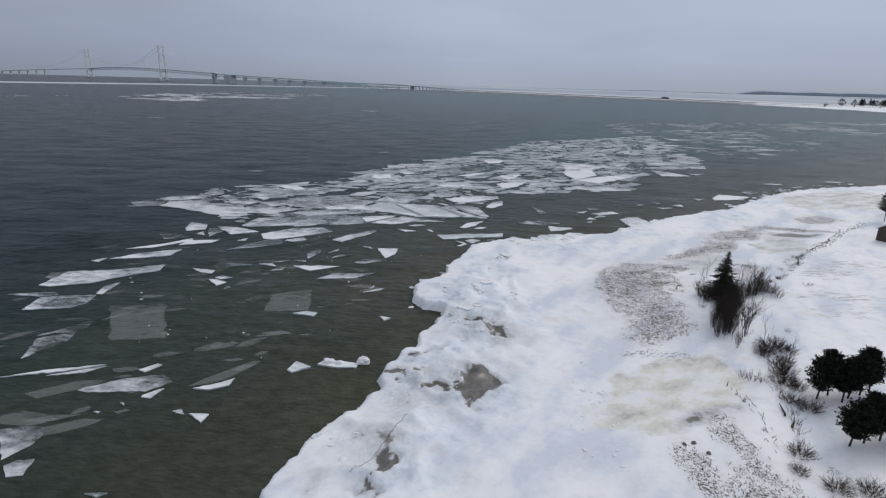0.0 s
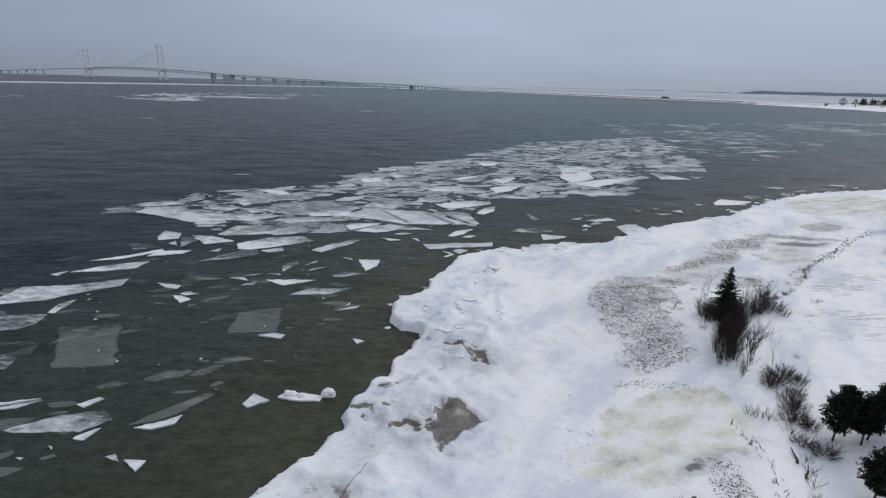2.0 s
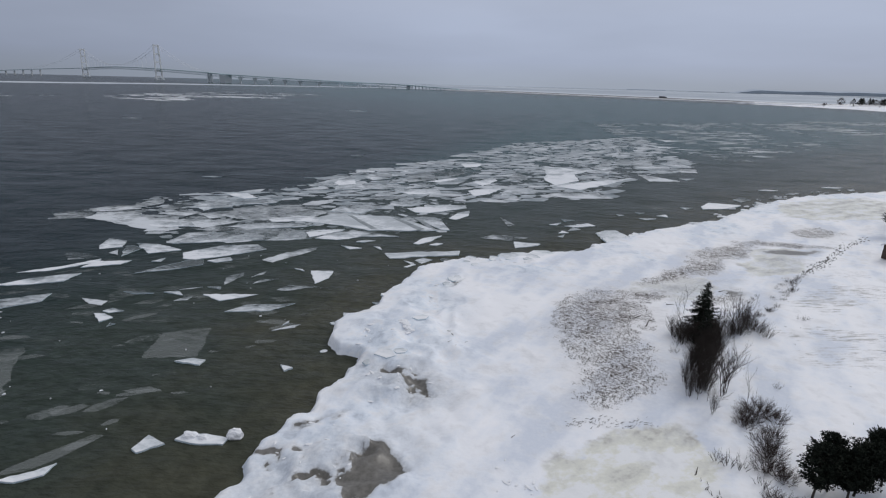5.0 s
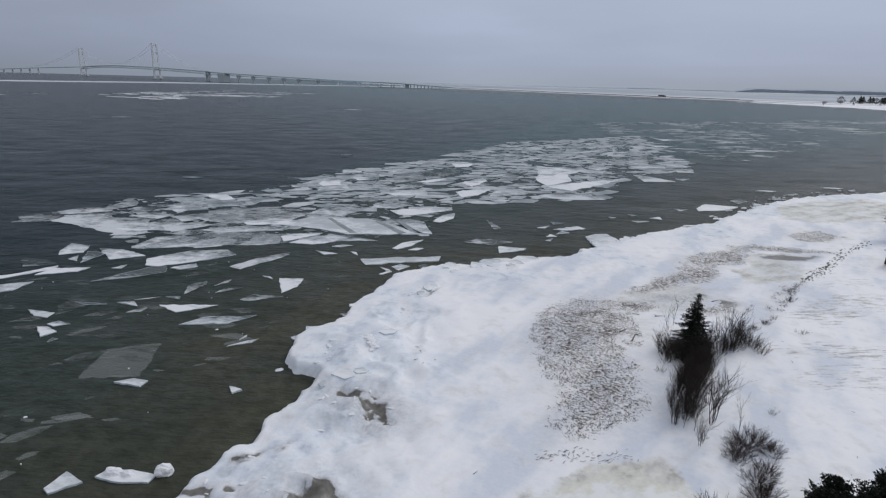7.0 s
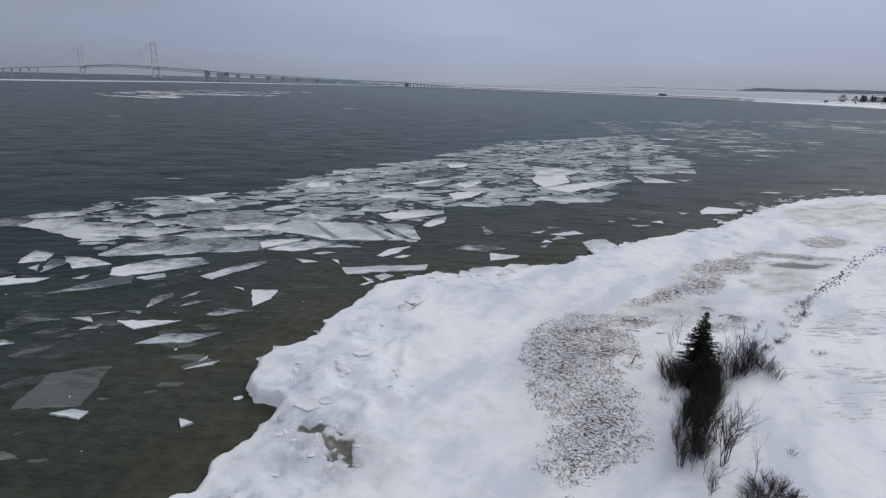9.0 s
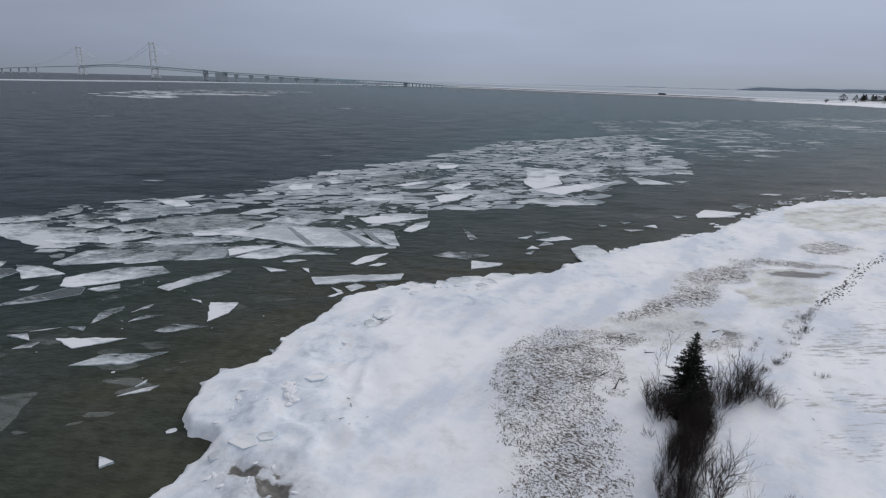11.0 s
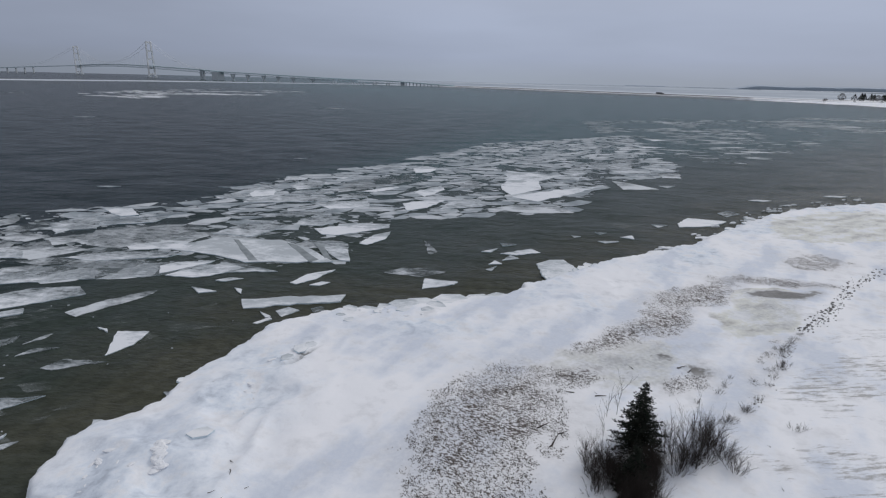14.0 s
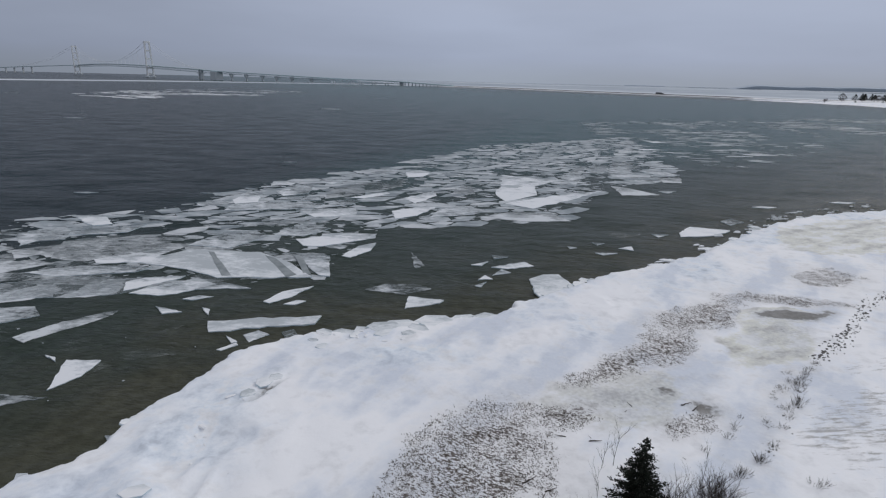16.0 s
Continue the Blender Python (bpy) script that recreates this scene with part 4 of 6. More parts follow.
floe(WHITE, (32.3, 129.7), (34.3, 131.6), (33.3, 129.1))
floe(WHITE, (134.0, 363.9), (145.0, 357.0), (136.4, 351.6))
floe(WHITE, (117.4, 323.8), (132.3, 319.5), (119.4, 316.5))
floe(SNOWY, (78.1, 165.1), (82.6, 170.4), (90.6, 168.0), (85.4, 163.5), (77.2, 161.8))
floe(WHITE, (92.5, 176.8), (96.2, 179.6), (98.0, 176.8), (93.1, 173.2))
floe(WHITE, (71.7, 163.7), (75.3, 163.5), (72.2, 161.2))
floe(WHITE, (55.9, 148.9), (60.2, 148.9), (57.1, 147.5))
floe(WHITE, (61.3, 152.3), (64.3, 153.7), (63.9, 150.9))
floe(WHITE, (51.4, 152.7), (53.1, 151.8), (51.6, 151.1))
floe(SUNK, (61.3, 163.0), (68.3, 168.5), (70.2, 163.5), (64.0, 160.2))
floe(WHITE, (57.0, 155.7), (59.4, 155.4), (57.6, 154.0))
floe(SNOWY, (41.3, 133.2), (44.0, 135.6), (46.6, 135.9), (47.8, 131.6), (46.5, 128.2), (43.8, 125.6), (41.6, 126.8))
floe(WHITE, (-63.6, 77.8), (-63.3, 84.1), (-56.3, 85.7), (-49.7, 89.3), (-49.1, 86.2), (-52.4, 83.8), (-56.5, 79.5), (-61.7, 77.5))
floe(GREY, (-64.9, 81.0), (-65.8, 83.9), (-63.7, 84.0), (-62.3, 82.9), (-62.5, 80.8))
floe(WHITE, (-59.9, 73.2), (-57.7, 74.0), (-52.7, 74.8), (-52.2, 71.8), (-53.4, 69.9), (-59.1, 68.6))
floe(WHITE, (-65.2, 73.9), (-59.2, 75.4), (-58.1, 74.5), (-60.2, 73.6))
floe(WHITE, (-53.0, 75.3), (-53.5, 78.2), (-52.2, 80.1), (-52.0, 75.2))
floe(WHITE, (-60.8, 91.3), (-57.4, 95.0), (-51.1, 98.2), (-51.5, 94.3), (-55.8, 92.4))
floe(WHITE, (-63.2, 90.0), (-61.5, 91.9), (-61.7, 89.5))
floe(WHITE, (-61.5, 97.5), (-56.0, 101.5), (-52.4, 105.5), (-51.8, 103.7), (-57.5, 98.6))
floe(GREY, (-51.5, 61.2), (-48.7, 64.5), (-47.6, 66.6), (-46.7, 63.7), (-49.1, 62.3))
floe(GREY, (-49.1, 55.4), (-50.9, 60.4), (-47.5, 62.9), (-46.9, 60.4))
floe(WHITE, (-45.4, 52.4), (-40.8, 53.9), (-38.9, 54.5), (-41.0, 53.5))
floe(GREY, (-38.5, 49.4), (-35.1, 52.0), (-31.2, 53.1), (-29.6, 51.7), (-31.5, 49.6), (-37.2, 49.1))
floe(WHITE, (-34.6, 53.9), (-33.1, 55.3), (-32.5, 55.1), (-33.6, 53.4))
floe(WHITE, (-31.3, 48.8), (-30.2, 50.1), (-29.8, 50.3), (-30.3, 48.4), (-31.3, 48.5))
floe(SNOWY, (-26.8, 50.4), (-24.4, 51.7), (-23.3, 52.8), (-23.4, 51.3), (-25.1, 50.3))
floe(GREY, (-27.0, 46.3), (-26.3, 46.8), (-25.5, 45.8))
floe(SNOWY, (-25.1, 45.9), (-23.2, 46.0), (-23.4, 44.6))
floe(SNOWY, (-18.2, 54.9), (-17.7, 56.9), (-15.7, 55.8), (-17.5, 54.4))
floe(SNOWY, (-22.0, 70.4), (-20.3, 71.3), (-18.7, 71.0), (-18.9, 69.8))
floe(SNOWY, (-9.8, 70.4), (-8.2, 69.8), (-9.0, 69.1))
floe(SUNK, (-44.4, 76.3), (-39.2, 78.8), (-36.1, 75.7), (-42.2, 73.9))
floe(SUNK, (-31.0, 69.9), (-27.6, 70.7), (-26.3, 64.4), (-28.9, 63.8))
floe(SUNK, (-27.2, 77.7), (-21.7, 79.9), (-20.1, 72.0), (-26.3, 71.1))
floe(SUNK, (-48.3, 71.2), (-41.1, 72.6), (-35.7, 61.9), (-41.9, 60.8))
floe(WHITE, (-6.7, 82.0), (-6.3, 82.5), (-5.7, 82.1), (-6.2, 81.6))
floe(WHITE, (-2.1, 89.7), (-0.9, 89.8), (-1.2, 88.7))
floe(WHITE, (-32.8, 47.4), (-32.3, 47.3), (-32.2, 47.0))
floe(WHITE, (-34.4, 45.7), (-33.8, 45.8), (-33.9, 45.5))
floe(GREY, (-41.1, 42.5), (-38.8, 43.3), (-36.7, 43.0), (-36.6, 40.7), (-37.7, 38.4))
floe(GREY, (-36.9, 37.7), (-36.3, 38.4), (-35.0, 38.7), (-34.5, 36.7), (-35.7, 36.4))
floe(WHITE, (-28.2, 34.9), (-26.5, 35.1), (-27.1, 34.6))
floe(GREY, (-43.7, 52.0), (-40.0, 52.9), (-38.4, 54.5), (-40.9, 53.3))
floe(WHITE, (-48.2, 51.3), (-44.0, 53.2), (-38.7, 54.7), (-42.5, 52.9))



# dark melt streaks lie across the broadest floe
for streak in (((-5.0, 141.6), (-2.8, 140.4), (4.0, 131.1), (2.0, 130.9)), ((0.2, 141.8), (1.8, 141.4), (5.8, 132.2), (4.3, 132.9)), ((-15.7, 142.9), (-14.6, 142.6), (-7.0, 130.8), (-8.4, 130.6))):
    s = Shape()
    ox, oy = broad_floe.location.x, broad_floe.location.y
    z = max(v.co.z for v in broad_floe.data.vertices) - 0.02
    ring = []
    for (ax, ay), (bx, by) in zip(streak, streak[1:] + streak[:1]):
        ring += [(ax + (bx - ax) * k / 4 - ox + random.uniform(-0.12, 0.12), ay + (by - ay) * k / 4 - oy + random.uniform(-0.12, 0.12)) for k in range(4)]
    s.add([(x, y, z + 0.012) for x, y in ring] + [(x, y, z - 0.06) for x, y in ring], [tuple(range(16))] + [(k, 16 + k, 16 + (k + 1) % 16, (k + 1) % 16) for k in range(16)])
    part("melt_streak", s.mesh("melt_streak", STREAK_ICE), broad_floe, "dark wet melt streak")


# ---- the brash between the floes, and ice drifting far off ----
def inside(outline, x, y):
    hit_ = False
    for (ax, ay), (bx, by) in zip(outline, outline[1:] + outline[:1]):
        if (ay > y) != (by > y) and x < (bx - ax) * (y - ay) / (by - ay) + ax:
            hit_ = not hit_
    return hit_


def drift_ice(name, outline, count, size, mat, label, seed, top=(0.015, 0.06), squash=(0.25, 0.7), lean=(-40, 50), patchy=0.45, wave=18.0):
    """Many angular plates, thick where the wind has packed them."""
    rng = random.Random(seed)
    x0, x1 = min(p[0] for p in outline), max(p[0] for p in outline)
    y0, y1 = min(p[1] for p in outline), max(p[1] for p in outline)
    s, made, tries = Shape(), 0, 0
    while made < count and tries < count * 60:
        tries += 1
        x, y = rng.uniform(x0, x1), rng.uniform(y0, y1)
        if not inside(outline, x, y) or 0.5 + 0.5 * noise.noise((x / wave, y / wave, seed)) < patchy:
            continue
        made += 1
        a, turn = size[0] + (size[1] - size[0]) * rng.random() ** 2.2, radians(rng.uniform(*lean))
        b = a * rng.uniform(*squash)
        k = rng.randint(4, 7)
        z = rng.uniform(*top)
        ring = []
        for i in range(k):
            q = 2 * math.pi * (i + rng.uniform(-0.3, 0.3)) / k
            r = rng.uniform(0.7, 1.1)
            u, v = a * r * math.cos(q), b * r * math.sin(q)
            ring.append((x + u * math.cos(turn) - v * math.sin(turn), y + u * math.sin(turn) + v * math.cos(turn)))
        s.add([(px, py, z) for px, py in ring] + [(px, py, -0.05) for px, py in ring], [tuple(range(k))] + [(i, k + i, k + (i + 1) % k, (i + 1) % k) for i in range(k)])
    return tagged(new(name, s.mesh(name, mat)), label, "drift ice", kind="stuff")


PACK = [(-84, 135), (-78, 142), (-72.2, 149.7), (-68.7, 162.8), (-42.3, 172), (-36.3, 183.1), (-26.1, 214.9), (-13.4, 223.8), (13.3, 260.8), (29.4, 291.2), (42.8, 319.5), (91.6, 349.9), (131, 381.2), (107.9, 238.9), (74.3, 214.1), (56.2, 174.3), (33.5, 167.6), (13.9, 161.6), (8.4, 131.9), (-16.3, 124.4), (-45.5, 116.1), (-54.1, 125.1), (-67.4, 131.3)]


def cracked_pack(outline, spacing, seed):
    """Shards of thin ice that once were one sheet, cracked apart along crooked leads and long with the wind."""
    rng = random.Random(seed)
    c, d, long_ = math.cos(radians(24)), math.sin(radians(24)), 1.9
    flat = [((x * c + y * d) / long_, y * c - x * d) for x, y in outline]
    x0, x1 = min(p[0] for p in flat) - spacing, max(p[0] for p in flat) + spacing
    y0, y1 = min(p[1] for p in flat) - spacing, max(p[1] for p in flat) + spacing
    seeds, rest = [], Shape()
    for _ in range(7000):
        x, y, k = rng.uniform(x0, x1), rng.uniform(y0, y1), rng.choice((0.45, 0.7, 1.0, 1.5))
        if all(math.hypot(x - a, y - b) > spacing * 0.45 * (k + q) for a, b, q in seeds):
            seeds.append((x, y, k))
    for x, y, k in seeds:
        if not inside(flat, x, y):
            continue
        reach = spacing * 2
        ring = [(x + reach * math.cos(a * math.pi / 4), y + reach * math.sin(a * math.pi / 4)) for a in range(8)]
        for a, b, _ in seeds:
            dx, dy = a - x, b - y
            if (a, b) == (x, y) or math.hypot(dx, dy) > 2 * reach:
                continue
            mx, my, out = x + dx * 0.5, y + dy * 0.5, []
            for (px, py), (qx, qy) in zip(ring, ring[1:] + ring[:1]):
                u, v = (px - mx) * dx + (py - my) * dy, (qx - mx) * dx + (qy - my) * dy
                if u <= 0:
                    out.append((px, py))
                if u * v < 0:
                    f = u / (u - v)
                    out.append((px + (qx - px) * f, py + (qy - py) * f))
            ring = out
        if len(ring) < 3 or 0.5 + 0.5 * noise.noise((x / 9, y / 9, seed)) < 0.40 or rng.random() < 0.22:
            continue
        cx, cy = sum(p[0] for p in ring) / len(ring), sum(p[1] for p in ring) / len(ring)
        shrink, slide = rng.uniform(0.72, 0.97), rng.uniform(-0.5, 0.5)
        ring = [(cx + (p[0] - cx) * shrink + (p[1] - cy) * slide, cy + (p[1] - cy) * shrink) for p in ring]
        ring = [(p[0] * long_ * c - p[1] * d, p[0] * long_ * d + p[1] * c) for p in ring]
        if min(p[1] for p in ring) < 142:
            floe(WHITE if rng.random() < 0.10 else THIN, *ring)
            continue
        z, k, chipped = rng.uniform(0.035, 0.06), len(ring) * 3, []
        for (px, py), (qx, qy) in zip(ring, ring[1:] + ring[:1]):
            j = 0.04 * math.hypot(qx - px, qy - py)
            chipped += [(px, py)] + [(px + (qx - px) * f + rng.uniform(-j, j), py + (qy - py) * f + rng.uniform(-j, j)) for f in (0.33, 0.67)]
        rest.add([(px, py, z) for px, py in chipped] + [(px, py, -0.05) for px, py in chipped], [tuple(range(k))] + [(i, k + i, k + (i + 1) % k, (i + 1) % k) for i in range(k)])
    tagged(new("broken_ice_sheet", rest.mesh("broken_ice_sheet", PACK_ICE)), "pale thin sheets of cracked ice in the far pack", "drift ice", kind="stuff")


cracked_pack(PACK, 4.6, 4)
drift_ice("brash_ice", PACK, 3600, (0.3, 2.6), BRASH_ICE, "grey brash of broken thin ice between the floes", 5, patchy=0.30)
UPPER_PACK = [(-30, 200), (13, 255), (43, 319), (92, 350), (131, 381), (125, 290), (108, 239), (74, 214), (40, 205), (0, 190)]
drift_ice("packed_ice", UPPER_PACK, 130, (1.5, 5.0), PACK_ICE, "pale packed plates of snow-dusted ice", 8, (0.065, 0.13), (0.3, 0.75), patchy=0.42, wave=26)
drift_ice("drift_ice", [(100, 300), (128, 500), (300, 560), (275, 420), (190, 300), (140, 262)], 330, (1.2, 9), PACK_ICE, "thin pale streaks of drifting ice beyond the pack", 19, (0.04, 0.1), (0.15, 0.4), (-25, 25), 0.47, 45)
drift_ice("drift_ice", [(110, 285), (125, 456), (219, 560), (260, 480), (191, 364), (157, 297)], 230, (1.5, 10), PACK_ICE, "thin white streaks of drifting ice in the bay", 11, (0.04, 0.1), (0.12, 0.3), (-25, 20), 0.5, 40)
drift_ice("drift_ice", [(240, 430), (281, 512), (363, 620), (520, 640), (470, 540), (348, 450), (300, 440)], 240, (4, 22), PACK_ICE, "thin white streaks of drifting ice in the bay", 12, (0.04, 0.1), (0.05, 0.16), (-20, 15), 0.46, 70)
drift_ice("drift_ice", [(-470, 760), (-500, 1010), (-450, 1184), (-226, 1091), (-285, 773), (-332, 690)], 420, (4, 16), WHITE_ICE, "distant raft of white ice floes", 13, (0.05, 0.2), (0.25, 0.6), (-30, 25), 0.47, 70)
drift_ice("drift_ice", [(-720, 690), (-760, 860), (-545, 830), (-520, 699)], 36, (5, 18), WHITE_ICE, "distant raft of white ice floes", 14, (0.05, 0.2), (0.15, 0.35), (-20, 20), 0.3, 90)
drift_ice("drowned_ice", [(-60, 40), (-66, 100), (-30, 118), (0, 112), (-4, 96), (-10, 84), (-18, 66), (-24, 44)], 120, (0.9, 4.6), SUNK_ICE, "faint drowned plates of clear ice in the shallows", 15, (0.008, 0.018), (0.2, 0.5), (-10, 50), 0.45, 15)
drift_ice("ice_crumbs", [(-40, 40), (-60, 110), (0, 112), (-4, 96), (-8, 84), (-16, 60)], 34, (0.06, 0.28), WHITE_ICE, "small crumbs of floating ice", 16, (0.06, 0.12), (0.5, 0.9), (0, 90), 0.2, 15)
drift_ice("shore_brash", [(60, 139), (77, 155), (100, 178), (116, 190), (146, 203), (140, 192), (116, 182), (90, 160), (70, 143)], 60, (0.6, 2.6), WHITE_ICE, "white broken plates along the ice edge", 17, (0.1, 0.25), (0.3, 0.7), (10, 50), 0.35, 9)
for fx, fy, fa in ((-227, 421.6, 7), (-91, 591, 9), (-32.3, 251.8, 2.5), (-69, 190.3, 3.2), (-37, 194, 3), (112, 194, 3.5), (138.5, 202.8, 4)):
    floe(WHITE, (fx - fa, fy - fa * 0.1), (fx - fa * 0.1, fy + fa * 0.33), (fx + fa, fy + fa * 0.12), (fx + fa * 0.2, fy - fa * 0.3))


# ---- lumps and blocks of ice ----
def ice_lump(x, y, z, sx, sy, sz, seed, label, turn=0.0):
    bm = bmesh.new()
    bmesh.ops.create_icosphere(bm, subdivisions=3, radius=1.0)
    for v in bm.verts:
        k = 1 + 0.32 * noise.noise(v.co * 1.6 + Vector((seed * 3.1, 0, 0))) + 0.14 * noise.noise(v.co * 4.5 + Vector((0, seed * 1.7, 0)))
        v.co = Vector((v.co.x * sx * k, v.co.y * sy * k, v.co.z * sz * k))
    me = bpy.data.meshes.new("ice_lump")
    bm.to_mesh(me)
    bm.free()
    me.materials.append(ROOF_SNOW)
    ob = new("ice_lump", me)
    ob.matrix_world = pose(x, y, z, 0, 0, turn)
    return tagged(ob, label, "ice block", "ice blocks")


floe(SNOWY, (-15.1, 56.4), (-13.0, 55.9), (-10.6, 56.0), (-10.4, 56.9), (-12.6, 57.4), (-14.6, 57.2))
ice_lump(-13.9, 56.9, 0.25, 0.75, 0.45, 0.4, 3, "lumpy white ice block riding on a floe")
ice_lump(-12.6, 56.7, 0.2, 0.5, 0.35, 0.28, 4, "lumpy white ice block riding on a floe")
ice_lump(-9.9, 57.2, 0.25, 0.75, 0.55, 0.6, 5, "rounded white ice lump afloat")


def ice_slab(x, y, size, turn, tilt, seed, label, lift=0.0, thick=0.18):
    """A broken plate of ice pushed up on the shelf."""
    rng = random.Random(seed)
    k = rng.randint(5, 7)
    ring = [(size * rng.uniform(0.75, 1.1) * math.cos(2 * math.pi * i / k), size * rng.uniform(0.45, 0.7) * math.sin(2 * math.pi * i / k)) for i in range(k)]
    v = [(a, b, -thick) for a, b in ring] + [(a, b, 0) for a, b in ring] + [(a * 0.94, b * 0.94, 0.03) for a, b in ring]
    f = [(i, (i + 1) % k, k + (i + 1) % k, k + i) for i in range(k)] + [(k + i, k + (i + 1) % k, 2 * k + (i + 1) % k, 2 * k + i) for i in range(k)] + [tuple(range(2 * k, 3 * k)), tuple(range(k - 1, -1, -1))]
    ob = new("ice_slab", mesh_of("ice_slab", v, f, [SNOWY_ICE, ICE_SIDE], False, [1] * k + [0] * k + [0, 0]))
    ob.matrix_world = pose(x, y, max(height_at(x, y), 0.0) + 0.05 + lift, tilt, tilt * 0.4, turn)
    return tagged(ob, label, "ice slab", "ice slabs")


for i, (x, y, size, turn, tilt) in enumerate(((5.6, 81.3, 1.15, 20, 3), (13.6, 106.3, 1.0, 30, 8), (15.2, 111.4, 2.4, 10, 4), (18.0, 111.6, 1.9, -12, 6), (20.3, 110.4, 1.5, 40, 7), (22.2, 113.0, 2.8, 15, 4), (24.6, 112.2, 1.6, -20, 8), (26.8, 114.6, 3.0, 12, 4), (30.5, 116.6, 2.8, 25, 4), (33.5, 118.0, 2.2, 30, 5), (17.0, 109.4, 1.1, 60, 9), (23.4, 110.6, 1.0, 15, 9), (13.0, 109.8, 1.4, -20, 6),
                                                  (42.6, 128.0, 2.4, 60, 24), (44.5, 129.4, 1.8, 20, 12), (47.0, 129.0, 1.5, -10, 15), (49.5, 131.6, 2.0, 30, 10), (51.8, 133.0, 1.5, 50, 12), (48.0, 130.6, 1.7, 70, 14), (53.4, 134.4, 1.2, 10, 9), (50.6, 133.6, 1.4, -20, 6), (20.2, 112.2, 2.6, 8, 3), (28.6, 115.6, 2.6, 18, 3), (86.6, 158.4, 1.6, 30, 5), (92.6, 164.6, 1.8, 20, 8), (94.0, 166, 1.3, 45, 6), (98.3, 172.5, 1.8, 25, 6),
                                                  (-4.6, 83.4, 0.7, 10, 30), (-5.7, 74.2, 0.55, 40, 12), (-0.5, 90.5, 0.6, 70, 15), (2.2, 70.8, 1.5, -15, 9), (3.8, 71.5, 1.0, 20, 6), (0.4, 69.6, 0.8, 50, 14), (8.8, 95.5, 1.1, 60, 14), (9.8, 97.6, 1.3, 65, 12), (10.6, 98.8, 0.8, 40, 16), (12.2, 107.8, 0.7, 0, 8), (-11.5, 41.8, 0.6, 30, 20), (-8.6, 38.5, 0.7, 70, 14))):
    ice_slab(x, y, size, turn, tilt, 40 + i, "white broken ice slab lying on the shelf ice")
for i in range(12):
    t = i / 11
    ice_lump(3.2 + 1.3 * t + 0.25 * math.sin(i * 2.1), 79.6 - 3.2 * t, height_at(3.2 + 1.3 * t, 79.6 - 3.2 * t) + 0.06, 0.5, 0.34, 0.13, 60 + i, "crumbled white lump in a small pressure ridge", i * 37)


# ---- crusts and crumbs of snow ice on the shelf, and a long thin crack ----
CRUMBS = []
for k in range(4):
    crumb = ice_lump(0, 0, 0, 1.0, 0.8, 0.55, 120 + k, "small white crumb of snow ice on the shelf")
    CRUMBS.append(crumb.data)
    bpy.data.objects.remove(crumb)
crumb_rng = random.Random(31)
for cx, cy, sx, sy, count in ((-1.5, 54, 5, 5, 14), (3.5, 67, 4, 3.5, 14), (1, 77, 4, 5, 14), (7, 92, 5, 7, 12), (17, 109, 8, 2, 14), (-8, 42, 3, 4, 7), (15.5, 49, 2.6, 5, 34), (14.0, 42, 3, 5, 12)):
    for _ in range(count):
        x, y = cx + crumb_rng.gauss(0, sx * 0.5), cy + crumb_rng.gauss(0, sy * 0.5)
        z = height_at(x, y)
        if z < 0.25:
            continue
        size = 0.08 + (0.1 if cx > 12 and cy < 60 else 0.2) * crumb_rng.random() ** 2.5
        ob = new("ice_crumb", CRUMBS[crumb_rng.randrange(4)])
        ob.matrix_world = pose(x, y, z + size * 0.2, 0, 0, crumb_rng.uniform(0, 360)) @ Matrix.Diagonal((size * crumb_rng.uniform(1, 2.6), size, size * 0.55, 1))
        tagged(ob, "small white crumb of snow ice on the shelf", "ice crumb", "ice crumbs on the shelf")
crack, previous = Shape(), None
for i in range(27):
    f = i / 26
    x, y = -7.6 + 3.9 * f + 0.05 * math.sin(i * 1.7), 36.6 + 7.6 * f + 0.04 * math.cos(i * 2.3)
    here = Vector((x, y, height_at(x, y) + 0.012))
    if previous:
        crack.beam(previous, here, 0.02, 0.03)
    previous = here
tagged(new("ice_crack", crack.mesh("ice_crack", DRIFTWOOD)), "thin dark crack running across the shelf ice", "crack", kind="structure")


# ---- trees and shrubs ----
def leaf_clump(s, p, size, rng, up=0.5, blades=6):
    for _ in range(blades):
        d = Vector((rng.uniform(-1, 1), rng.uniform(-1, 1), rng.uniform(-0.6, 1) * up + 0.1)).normalized() * size * rng.uniform(0.6, 1.2)
        w = d.cross(Vector((rng.uniform(-1, 1), rng.uniform(-1, 1), rng.uniform(-1, 1)))).normalized() * size * 0.22
        a = p + Vector((rng.uniform(-1, 1), rng.uniform(-1, 1), rng.uniform(-1, 1))) * size * 0.35
        s.add([a, a + d * 0.5 + w, a + d, a + d * 0.5 - w], [(0, 1, 2, 3)])


